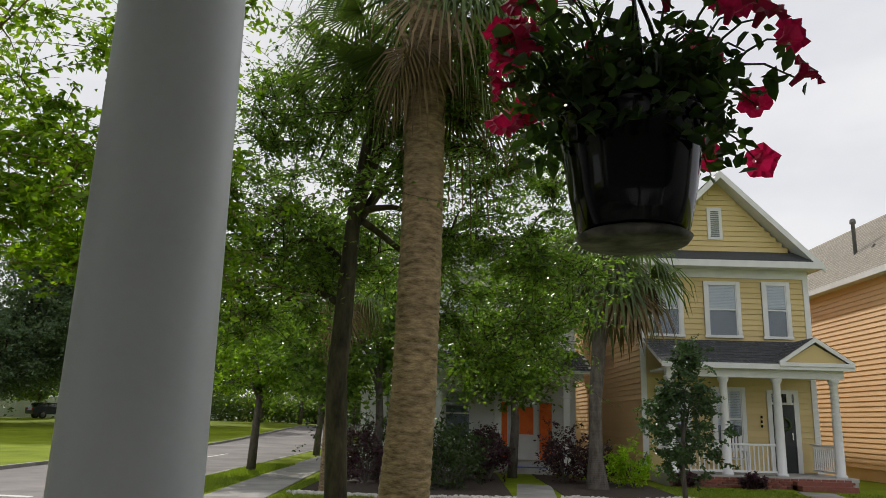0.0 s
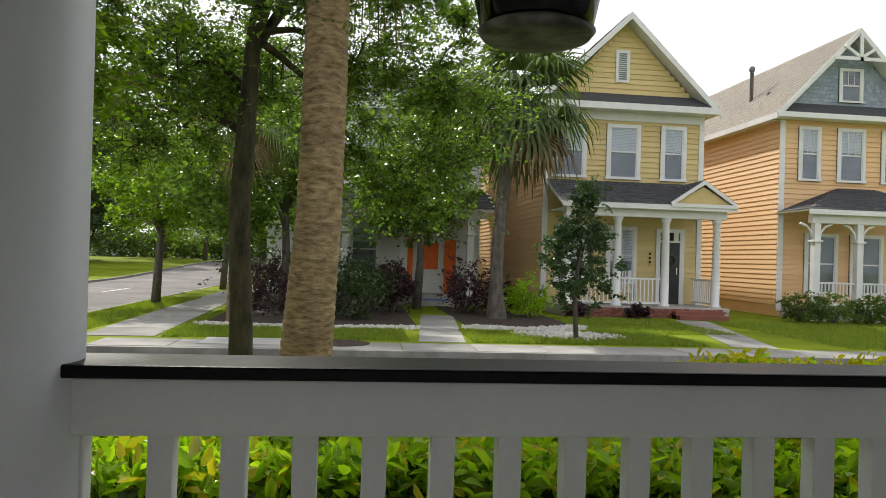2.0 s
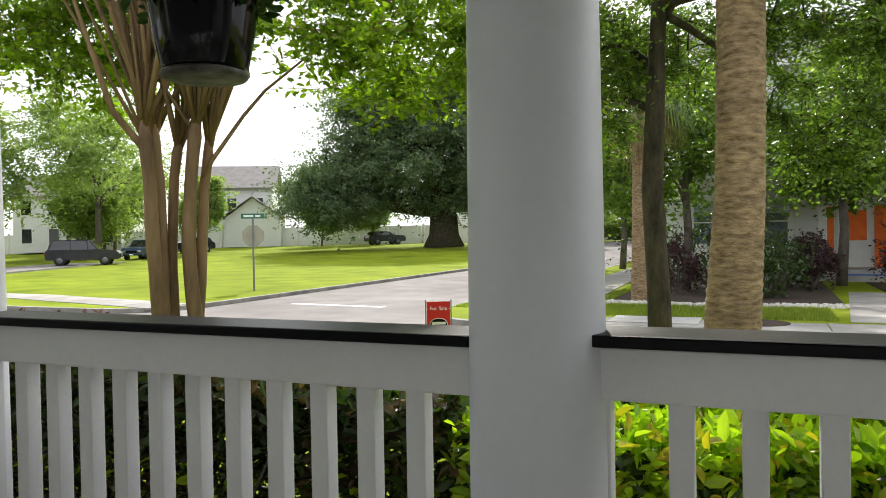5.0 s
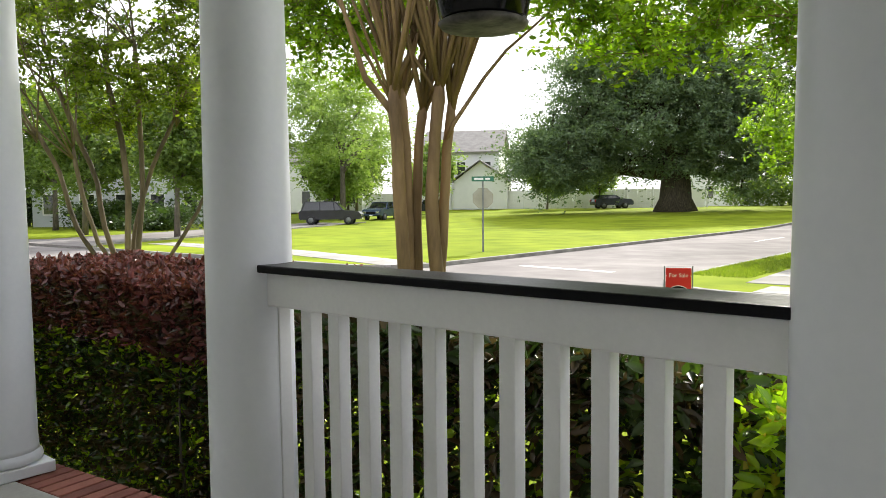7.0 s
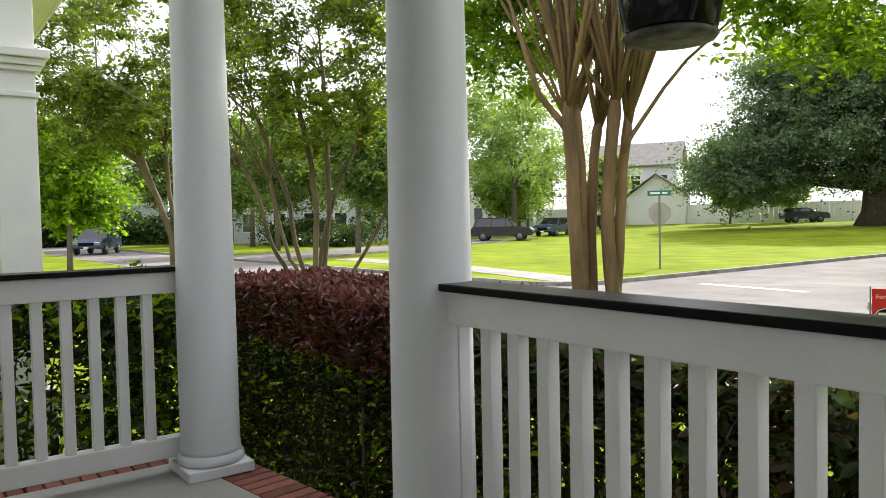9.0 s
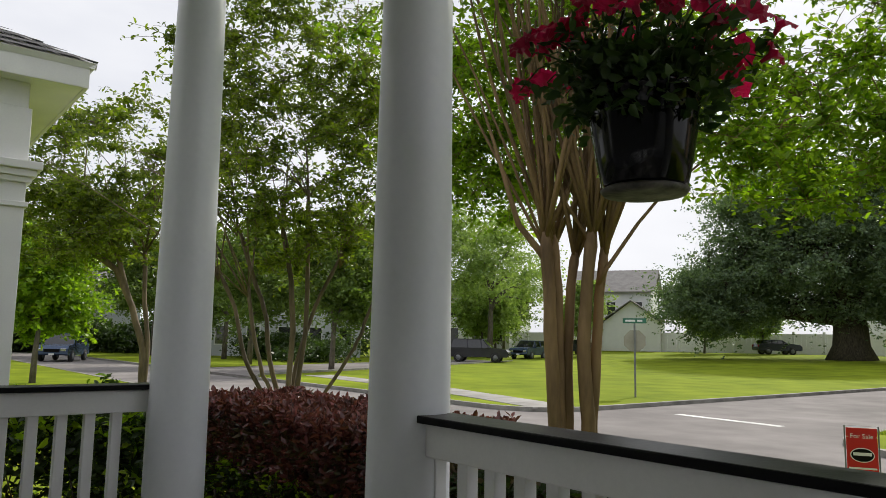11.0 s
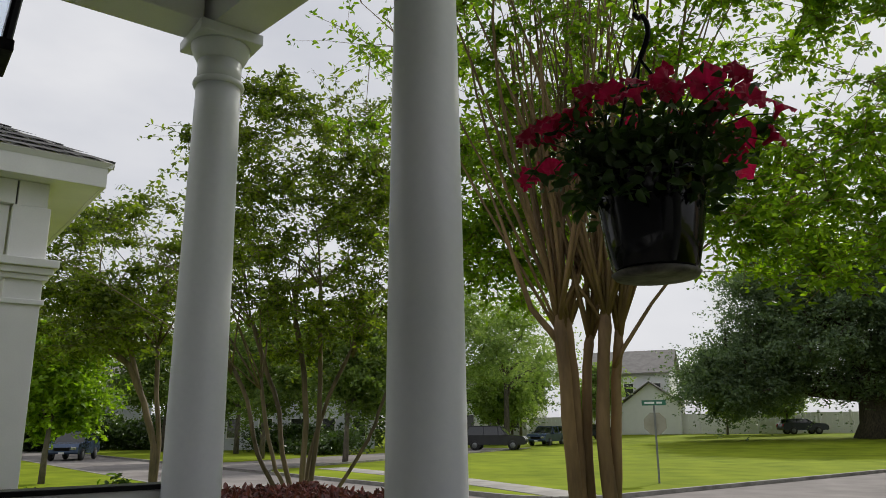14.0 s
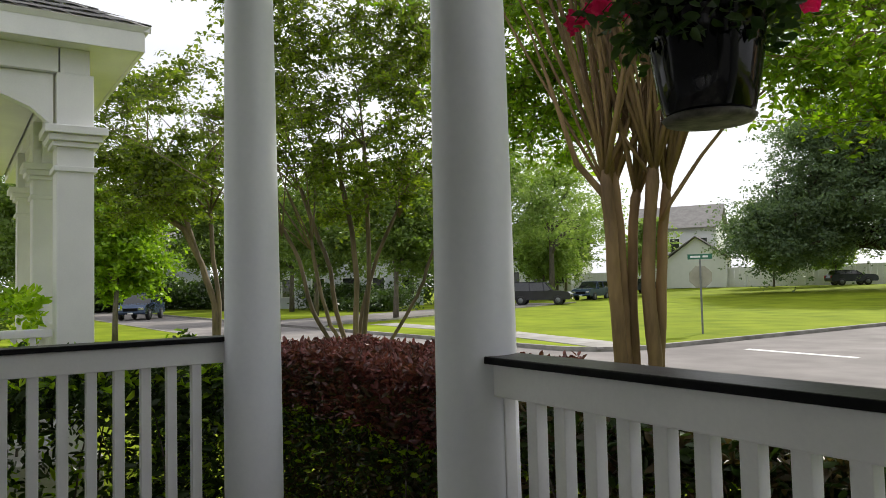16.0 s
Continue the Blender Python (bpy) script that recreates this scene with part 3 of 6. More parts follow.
def column(x, y):
    top = thing("porch_column", (x, y, 0), "smooth white round porch column on a square plinth", "column", "porch columns")
    prof = [(0.134, 0.085), (0.131, 0.11), (0.1285, 0.16)]
    for k in range(1, 17):
        z = 0.16 + (2.760 - 0.16) * k / 16
        u = k / 16
        prof.append((0.1285 - 0.023 * u ** 1.6, z))
    part("shaft", Shape().lathe(prof, x, y, 56), COLW, top, smooth=True)
    part("base_ring", Shape().lathe([(0.13, 0.045), (0.142, 0.05), (0.147, 0.062), (0.143, 0.078), (0.135, 0.088), (0.13, 0.10)], x, y, 48), COLW, top, smooth=True)
    part("plinth", Shape().box(x - 0.146, y - 0.146, 0.0, x + 0.146, y + 0.146, 0.046, 0.005), COLW, top)
    part("neck_ring", Shape().lathe([(0.103, 2.755), (0.119, 2.760), (0.123, 2.772), (0.119, 2.784), (0.104, 2.790)], x, y, 48), COLW, top, smooth=True)
    part("neck", Shape().lathe([(0.105, 2.760), (0.105, 2.900)], x, y, 48), COLW, top, smooth=True)
    part("echinus", Shape().lathe([(0.10, 2.885), (0.112, 2.895), (0.128, 2.925), (0.142, 2.960), (0.142, 2.975)], x, y, 48), COLW, top, smooth=True)
    part("abacus", Shape().box(x - 0.155, y - 0.155, 2.973, x + 0.155, y + 0.155, 3.029, 0.006), COLW, top)
    return top


col = column(0.0, 0.05)
for x, y in ((BX[1], 0.05), (BX[2], -0.147), (BX[3], 0.05)):
    copy_thing(col, Matrix.Translation((x, y, 0)))


def railing(a, b, first, count, label, half=True, step=0.1125, lift=0.0, past=0.0):
    """A railing from a to b (plan points); balusters at even steps from 'first' metres."""
    a, b = Vector((*a, lift)), Vector((*b, lift))
    L = (b - a).length
    top = thing("porch_railing", a, label, "railing", "porch railings")
    turn = Matrix.Rotation(math.atan2(b.y - a.y, b.x - a.x), 4, "Z")

    def put(name, sh, mat, lab=""):
        ob = part(name, sh, mat, None, lab)
        ob.matrix_basis = Matrix.Translation(a) @ turn
        attach(ob, top)
        return ob

    put("cap", Shape().box(-past, -0.066, 0.893, L, 0.078, 0.915, 0.004), BLACK, "black gloss painted cap board")
    put("top_rail", Shape().box(0, -0.040, 0.797, L, 0.05, 0.892, 0.005), WHITE)
    put("bottom_rail", Shape().box(0, -0.03, 0.065, L, 0.04, 0.155, 0.005), WHITE)
    me = Shape().box(-0.021, -0.021, 0.155, 0.021, 0.021, 0.798, 0.003).mesh("baluster", WHITE)
    for k in range(count):
        ob = new("baluster", me)
        ob.matrix_basis = Matrix.Translation(a) @ turn @ Matrix.Translation((first + step * k, 0.012, 0))
        attach(ob, top)
    if half:
        for u in (0.012, L - 0.012):
            ob = new("baluster", me)
            ob.matrix_basis = Matrix.Translation(a) @ turn @ Matrix.Translation((u, 0.012, 0))
            attach(ob, top)
    return top


railing((-1.528, 0.062), (-0.10, 0.062), 0.150, 11, "white baluster railing with a black cap between two columns")
railing((0.10, 0.062), (1.96, 0.062), 0.153, 15, "white baluster railing with a black cap beside the palm view", step=0.118, lift=0.01, past=0.012)
railing((-3.16, -2.5), (-3.16, -0.215), 0.088, 20, "white baluster railing with a black cap at the porch end", step=0.107, lift=0.004)


def hanging_basket(x, y, rim, seed):
    """A glossy black pot of red petunias on a chain with an S hook."""
    rng = np.random.default_rng(seed)
    top = thing("hanging_basket", (x, y, rim - 0.22), "glossy black hanging pot overflowing with red petunias", "hanging basket", "hanging baskets")
    part("pot", Shape().lathe([(0.084, rim - 0.205), (0.096, rim - 0.195), (0.110, rim - 0.13), (0.122, rim - 0.05), (0.127, rim), (0.134, rim + 0.005), (0.134, rim + 0.02), (0.126, rim + 0.02), (0.117, rim - 0.01)], x, y, 48), POT, top, smooth=True)
    part("drip_saucer", Shape().lathe([(0.06, rim - 0.218), (0.092, rim - 0.216), (0.1, rim - 0.206), (0.09, rim - 0.2)], x, y, 40), POTDIRT, top, "soil-stained pot foot", True)
    part("soil", Shape().lathe([(0.06, rim - 0.02), (0.118, rim - 0.018), (0.05, rim + 0.0)], x, y, 32), MULCH, top)
    for k in range(3):
        a = 2 * math.pi * k / 3 + 0.5
        part("hanger", Shape().tube([(x + 0.128 * math.cos(a), y + 0.128 * math.sin(a), rim + 0.01), (x + 0.06 * math.cos(a), y + 0.06 * math.sin(a), rim + 0.22), (x, y, rim + 0.33)], 0.004, 6), BLACK, top)
    hook = [(x + 0.03 * math.sin(k * 0.42), y, rim + 0.33 + 0.018 * k - (0.02 if k > 6 else 0)) for k in range(9)]
    part("hook", Shape().tube(hook, 0.007, 8), BLACK, top)
    ch = Shape()
    z = rim + 0.46
    k = 0
    while z < 3.03:
        ring = []
        for q in range(9):
            t = 2 * math.pi * q / 8
            ring.append((x + (0.008 * math.cos(t) if k % 2 else 0), y + (0 if k % 2 else 0.008 * math.cos(t)), z + 0.016 + 0.016 * math.sin(t)))
        ch.tube(ring, 0.0022, 5)
        z += 0.026
        k += 1
    part("chain", ch, BLACK, top)
    # stems and leaves spill over the rim
    st = Shape()
    tips = []
    for k in range(80):
        a = rng.uniform(0, 2 * math.pi)
        r = rng.uniform(0.06, 0.25) if k % 5 else rng.uniform(0.22, 0.36)
        h = rng.uniform(0.0, 0.16) * (1.2 - r / 0.42) + (-0.05 if r > 0.24 and rng.random() < 0.4 else 0.03)
        tip = Vector((x + r * math.cos(a), y + r * math.sin(a), rim + 0.03 + h))
        base = Vector((x + 0.1 * math.cos(a), y + 0.1 * math.sin(a), rim))
        st.tube(bend(base, tip, 0.06, rng, 5), [0.0032, 0.0028, 0.0024, 0.002, 0.0015], 5)
        tips.append(tip)
    tagged(part("stemwork", st, POTLEAF, top), kind="stuff")
    pts = []
    for tip in tips:
        for q in range(26):
            u = rng.random() ** 1.0
            base = Vector((x, y, rim + 0.03)).lerp(tip, u)
            pts.append(tuple(base + Vector(rng.normal(size=3)) * 0.028))
    ring = rng.uniform(0, 2 * math.pi, 900)
    rr = rng.uniform(0.04, 0.19, 900)
    pts += [(x + r * math.cos(a), y + r * math.sin(a), rim + rng.uniform(-0.06, 0.09)) for a, r in zip(ring, rr)]
    leaves("leaves", np.array(pts), 0.034, POTLEAF, top, up=0.9, long=1.7, rng=rng, oval=True)
    # petunia trumpets: five-lobed rims on the outer tips
    outer = sorted(tips, key=lambda t: -(Vector((t.x - x, t.y - y, 0)).length + 1.2 * (t.z - rim)))[:40]
    for tip in outer:
        out = (tip - Vector((x, y, rim - 0.12))).normalized() + Vector(rng.normal(size=3)) * 0.35
        out.normalize()
        u = out.cross(Vector((0.2, 0.3, 1))).normalized()
        w = out.cross(u)
        R = rng.uniform(0.030, 0.042)
        sh = Shape()
        n = 20
        rings = []
        for rr_, dz in ((0.12, -0.035), (0.22, -0.012), (0.62, 0.004), (1.0, 0.0)):
            row = []
            for k in range(n):
                t = 2 * math.pi * k / n
                lob = 1 + (0.13 * math.cos(5 * t) if rr_ > 0.5 else 0)
                wav = 0.006 * math.sin(10 * t + 1) if rr_ > 0.9 else 0
                row.append(tip + R * rr_ * lob * (u * math.cos(t) + w * math.sin(t)) + out * (dz + wav + 0.02))
            rings.append(row)
        for r0, r1 in zip(rings, rings[1:]):
            for k in range(n):
                j = (k + 1) % n
                sh.face(r0[k], r0[j], r1[j], r1[k])
        part("bloom", sh, PETUNIA, top, smooth=True)
    return top


hanging_basket(0.854, 0.0, 1.702, 11)
hanging_basket(-0.78, 0.08, 1.682, 23)


def lantern(x, y, z):
    top = thing("porch_lantern", (x, y, z), "black metal porch lantern with clear panes", "lantern")
    for dx in (-0.08, 0.08):
        for dy in (-0.08, 0.08):
            part("corner_post", Shape().tube([(x + dx * 0.72, y + dy * 0.72, z), (x + dx, y + dy, z + 0.27)], 0.009, 6), BLACK, top)
    part("bottom_plate", Shape().box(x - 0.07, y - 0.07, z - 0.018, x + 0.07, y + 0.07, z + 0.006, 0.003), BLACK, top)
    part("hood", Shape().solid([(x - 0.11, y - 0.11, z + 0.265), (x + 0.11, y - 0.11, z + 0.265), (x + 0.11, y + 0.11, z + 0.265), (x - 0.11, y + 0.11, z + 0.265)], [(x - 0.03, y - 0.03, z + 0.36), (x + 0.03, y - 0.03, z + 0.36), (x + 0.03, y + 0.03, z + 0.36), (x - 0.03, y + 0.03, z + 0.36)]), BLACK, top)
    for dx, dy in ((-1, 0), (1, 0), (0, -1), (0, 1)):
        a, b = 0.05, 0.074
        if dx:
            ring = [(x + dx * a, y - a, z + 0.01), (x + dx * a, y + a, z + 0.01), (x + dx * b, y + b, z + 0.265), (x + dx * b, y - b, z + 0.265)]
        else:
            ring = [(x - a, y + dy * a, z + 0.01), (x + a, y + dy * a, z + 0.01), (x + b, y + dy * b, z + 0.265), (x - b, y + dy * b, z + 0.265)]
        part("pane", Shape().solid(ring, [(p[0] - dx * 0.003, p[1] - dy * 0.003, p[2]) for p in ring]), PANE, top)
    part("stem", Shape().tube([(x, y, z + 0.35), (x, y, 3.32)], 0.008, 8), BLACK, top)
    part("canopy", Shape().lathe([(0.06, 3.3), (0.05, 3.32)], x, y, 24), BLACK, top)
    return top


lantern(-1.35, -1.245, 1.865)

# ---- hedges and shrubs by the porch ----
def hedge(name, x0, x1, y0, y1, z0, z1, mats, seed, label, n, size, category="hedge", bumps=0.05):
    rng = np.random.default_rng(seed)
    top = thing(name, ((x0 + x1) / 2, (y0 + y1) / 2, z0), label, category)
    st = Shape()
    for k in range(int((x1 - x0) * 16)):
        bx, by = rng.uniform(x0, x1), rng.uniform(y0 + 0.1, y1 - 0.1)
        st.tube(bend((bx, by, z0), (bx + rng.normal() * 0.12, by + rng.normal() * 0.12, z0 + (z1 - z0) * rng.uniform(0.7, 0.97)), 0.02, rng, 5), [0.011, 0.009, 0.007, 0.005, 0.003], 5)
    part("stemwork", st, BARK_GREY, top)
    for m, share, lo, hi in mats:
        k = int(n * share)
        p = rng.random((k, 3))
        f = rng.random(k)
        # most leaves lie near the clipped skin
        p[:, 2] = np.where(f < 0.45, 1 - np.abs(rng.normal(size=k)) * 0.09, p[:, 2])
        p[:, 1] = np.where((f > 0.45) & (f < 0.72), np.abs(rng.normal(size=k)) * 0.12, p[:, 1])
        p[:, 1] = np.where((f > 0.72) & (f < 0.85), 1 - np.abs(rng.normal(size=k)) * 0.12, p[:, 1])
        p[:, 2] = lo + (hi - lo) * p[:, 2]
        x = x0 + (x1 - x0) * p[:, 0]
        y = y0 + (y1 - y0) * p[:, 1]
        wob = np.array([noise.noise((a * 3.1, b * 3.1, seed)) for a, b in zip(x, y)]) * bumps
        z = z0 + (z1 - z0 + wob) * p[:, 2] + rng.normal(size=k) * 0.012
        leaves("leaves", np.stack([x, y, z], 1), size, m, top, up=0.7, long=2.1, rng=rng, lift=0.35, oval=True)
    return top


# The dark share stands for shade between the bright leaves, put in as colour.
hedge("green_hedge", -0.35, 3.0, 0.45, 1.35, LAWN, 0.62, [(LEAF_HEDGE, 0.64, 0.1, 1.0), (LEAF_YELLOW, 0.10, 0.3, 1.0), (LEAF_DARK, 0.26, 0.0, 0.95)], 31, "leafy bright green hedge just outside the railing", 52000, 0.056)
hedge("golden_hedge", 1.9, 4.2, 0.85, 1.75, LAWN, 0.725, [(LEAF_YELLOW, 0.55, 0.6, 1.0), (LEAF_HEDGE, 0.45, 0.0, 1.0)], 32, "hedge with golden yellow new leaves on top", 16000, 0.048)
# Brown and dark green below the red top paint the hedge's shaded face.
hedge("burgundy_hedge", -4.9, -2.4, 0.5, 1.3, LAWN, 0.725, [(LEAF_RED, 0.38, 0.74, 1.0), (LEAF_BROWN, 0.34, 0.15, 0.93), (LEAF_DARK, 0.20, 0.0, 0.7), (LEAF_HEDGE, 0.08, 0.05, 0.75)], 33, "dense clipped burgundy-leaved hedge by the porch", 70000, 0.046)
hedge("sparse_shrub", -2.4, -0.35, 0.5, 1.2, LAWN, 0.66, [(LEAF_DARK, 0.55, 0.0, 1.0), (LEAF_BROWN, 0.38, 0.3, 1.0), (LEAF_HEDGE, 0.07, 0.0, 0.8)], 34, "thin dark leggy shrub with gaps between its leaves", 22000, 0.055, "shrub")
hedge("side_shrub", -5.1, -3.75, -2.3, 0.1, LAWN, 0.72, [(LEAF_DARK, 0.8, 0.0, 1.0), (LEAF_HEDGE, 0.2, 0.3, 1.0)], 35, "dark green shrubs outside the porch end railing", 30000, 0.065, "shrub", 0.2)


def strap_plant(x, y, z, seed, label, n=26, length=0.42, mat=LEAF_DARK):
    rng = np.random.default_rng(seed)
    top = thing("strap_leaf_plant", (x, y, z), label, "plant", "strap-leaved plants")
    for k in range(n):
        a = rng.uniform(0, 2 * math.pi)
        L = length * rng.uniform(0.7, 1.2)
        lift = rng.uniform(0.5, 1.0)
        sh = Shape()
        side_ = Vector((-math.sin(a), math.cos(a), 0)) * 0.022
        prev = None
        for q in range(6):
            u = q / 5
            p = Vector((x + L * u * math.cos(a), y + L * u * math.sin(a), z + L * (1.1 * lift * u - 0.9 * u * u)))
            w = side_ * (1.15 - u) * (1.3 if q else 0.7)
            row = (p - w, p + Vector((0, 0, -0.006)), p + w)
            if prev:
                sh.face(prev[0], prev[1], row[1], row[0])
                sh.face(prev[1], prev[2], row[2], row[1])
            prev = row
        part("leaf", sh, mat, top)
    return top


strap_plant(-4.55, -0.05, 0.62, 41, "dark strap-leaved plant beside the porch end", 30, 0.5)
strap_plant(-4.8, -0.75, 0.6, 42, "dark strap-leaved plant beside the porch end", 26, 0.45)

# ---- palms ----
def palm(at, label, axis, radii, crown, seed, fronds, reach, boots, green=0.7, name="palm_tree", bark=BARK_PALM, fingers=30, blade=0.0085):
    rng = np.random.default_rng(seed)
    top = thing(name, at, label, "palm tree", "palms")
    pts, rad = [], []
    n = 260
    A = [Vector(p) for p in axis]
    for k in range(n):
        u = k / (n - 1) * (len(A) - 1)
        i = min(int(u), len(A) - 2)
        pts.append(A[i].lerp(A[i + 1], u - i))
        r = np.interp(u, range(len(A)), radii)
        rad.append(r * (1 + 0.05 * ((k % 4) / 4 - 0.4) + 0.014 * (rng.random() - 0.5)))
    part("trunk", Shape().tube(pts, rad, 26), bark, top, smooth=True)
    C = Vector(crown)
    if boots:
        for k in range(boots):
            a = k * 2.4
            z = C.z - 0.15 - 0.9 * rng.random()
            u = Vector((math.cos(a), math.sin(a), 0))
            r = radii[-1]
            b0 = Vector((C.x, C.y, z)) + u * r * 0.85
            part("leaf_boot", Shape().tube([b0, b0 + u * 0.06 + Vector((0, 0, 0.14)), b0 + u * 0.13 + Vector((0, 0, 0.27))], [0.045, 0.035, 0.016], 6), bark, top)
    for k in range(fronds):
        a = k * 2.399 + rng.normal() * 0.2
        el = rng.uniform(-0.75, 1.2) if k > fronds * 0.3 else rng.uniform(-1.35, -0.5)
        dead = el < -0.7 and rng.random() > green * 0.6
        d = Vector((math.cos(a) * math.cos(el), math.sin(a) * math.cos(el), math.sin(el)))
        L = reach * rng.uniform(0.8, 1.15)
        stem_end = C + d * L * 0.5 + Vector((0, 0, -0.06 * L))
        sh = Shape()
        sh.tube([C + d * 0.05, C + d * L * 0.28, stem_end], [0.022, 0.016, 0.01], 5)
        s = d.cross(Vector((0, 0, 1))).normalized()
        nrm = s.cross(d).normalized()
        for q in range(fingers):
            t = (q / (fingers - 1) - 0.5) * 3.0
            fd = (d * math.cos(t) + s * math.sin(t)).normalized()
            ln = L * 0.62 * (1 - 0.18 * abs(t)) * rng.uniform(0.85, 1.1)
            w = fd.cross(nrm).normalized() * blade * reach
            p0 = stem_end
            p1 = stem_end + fd * ln * 0.55 + nrm * 0.05 * ln
            p2 = stem_end + fd * ln * 0.8 + Vector((0, 0, -0.16 * ln))
            p3 = stem_end + fd * ln * rng.uniform(0.82, 1.0) + Vector((0, 0, -rng.uniform(0.25, 0.6) * ln))
            sh.face(p0 - w * 0.3, p1 - w, p1 + w, p0 + w * 0.3)
            sh.face(p1 - w, p2 - w * 0.7, p2 + w * 0.7, p1 + w)
            sh.face(p2 - w * 0.7, p3, p2 + w * 0.7)
        part("frond", sh, FROND_DEAD if dead else FROND, top)
    return top


palm((0.17, 5.0, LAWN), "tall sabal palm with a ringed brown trunk", [(0.15, 5.02, -0.6), (0.19, 5.02, 0.4), (0.25, 5.03, 1.4), (0.27, 5.0, 2.6), (0.27, 4.95, 3.9), (0.28, 4.95, 5.3)], [0.25, 0.215, 0.19, 0.183, 0.178, 0.185], (0.28, 4.95, 5.15), 51, 44, 1.55, 14)
palm((4.72, 19.4, LAWN), "shaggy sabal palm with hanging dead fronds", [(4.62, 19.6, -0.6), (4.58, 19.6, 0.3), (4.60, 19.6, 1.8), (4.74, 19.6, 3.4), (5.12, 19.6, 5.9)], [0.32, 0.19, 0.175, 0.2, 0.28], (5.2, 19.6, 5.95), 52, 70, 2.25, 26, 0.6, bark=BARK_GREY, fingers=15, blade=0.021)
palm((-2.15, 16.6, LAWN), "sabal palm trunk in the mulch bed", [(-2.15, 16.6, -0.6), (-2.15, 16.6, 1.5), (-2.1, 16.6, 4.5)], [0.25, 0.2, 0.19], (-2.1, 16.6, 4.6), 53, 30, 1.7, 8)

# ---- trees ----
tree((-0.48, 5.9, LAWN), "small-leaved oak with a mossy dark trunk by the street", ([(-0.46, 5.9, -0.6), (-0.48, 5.9, 0.5), (-0.53, 5.9, 1.5), (-0.5, 5.95, 2.3), (-0.46, 5.97, 3.2), (-0.36, 6.05, 4.1), (-0.2, 6.15, 5.1)], [0.125, 0.106, 0.098, 0.088, 0.07, 0.05, 0.025]),
     [((-0.1, 6.5, 3.9), (2.2, 1.7, 1.6), 0.5), ((1.1, 6.8, 2.5), (1.0, 0.9, 1.15), 0.24), ((-1.4, 6.4, 2.7), (0.95, 0.9, 0.85), 0.14), ((0.1, 6.7, 5.3), (2.2, 1.7, 1.0), 0.14)], LEAF_OAK, BARK_OAK, 61, 240, 390, (0.21, 0.21, 0.14), 0.051, 14, name="oak_tree")



def crape(at, label, stems, fork, tips, crown, seed, r, count, per, size, leaf=LEAF_CRAPE, spread=(0.28, 0.28, 0.16), shell=0.45, branches=4, bark=BARK_CRAPE):
    """A many-stemmed crape myrtle, vase-shaped above its pruned knuckles."""
    rng = np.random.default_rng(seed)
    top = thing("crape_myrtle", at, label, "tree", "crape myrtles")
    knuckles = []
    for line in stems:
        if len(line) == 2:
            (bx, by), (kx, ky, kz) = line
            path = bend((at[0] + bx, at[1] + by, at[2] - 0.05), (at[0] + kx, at[1] + ky, kz), 0.0, rng, 9)
            fat = r
        else:
            fat, *pts = line
            pts = [Vector(p) for p in pts]
            path = []
            for q in range(13):
                u = q / 12 * (len(pts) - 1)
                i = min(int(u), len(pts) - 2)
                path.append(pts[i].lerp(pts[i + 1], u - i) + Vector((rng.normal(), rng.normal(), 0)) * 0.004)
        m = len(path)
        rad = [fat * (1.12 - 0.2 * q / (m - 1) + (0.1 if q == m - 2 else 0) - (0.3 if q == m - 1 else 0)) * (1 + 0.035 * rng.normal()) for q in range(m)]
        part("stem", Shape().tube(path, rad, 14), bark, top, smooth=True)
        knuckles.append(path[-1])
    cs = np.concatenate([clumps(rng, c, rr, max(3, int(count * w)), shell) for c, rr, w in crown])
    sh = Shape()
    mains = []
    cc = Vector(crown[0][0])
    for k in knuckles:
        for b in range(branches):
            a = rng.uniform(0, 2 * math.pi)
            fat = rng.uniform(0.7, 1.3)
            u = 0.12 + 0.88 * rng.random() ** 1.1
            end = Vector((k.x + 0.8 * (k.x - at[0]) + tips * math.cos(a) * u, k.y + 0.8 * (k.y - at[1]) + tips * math.sin(a) * u, cc.z + rng.uniform(-0.3, 0.9) * (1.1 - u)))
            path = bend(k - Vector((0, 0, rng.uniform(0.02, 0.16))), end, 0.2, rng, 7)
            sh.tube(path, [r * (0.33 - 0.25 * q / 6) * fat for q in range(7)], 7)
            mains.append(path)
    grow(sh, cs, [p for path in mains for p in path[2:]], [r * 0.11, r * 0.085, r * 0.06, r * 0.035], rng)
    part("branchwork", sh, bark, top, smooth=True)
    tw = Shape()
    lp = scatter(rng, cs, per, spread, tw)
    tagged(part("twigwork", tw, bark, top), kind="stuff")
    leaves("crown", lp, size, leaf, top, up=0.5, rng=rng, oval=size < 0.08)
    return top


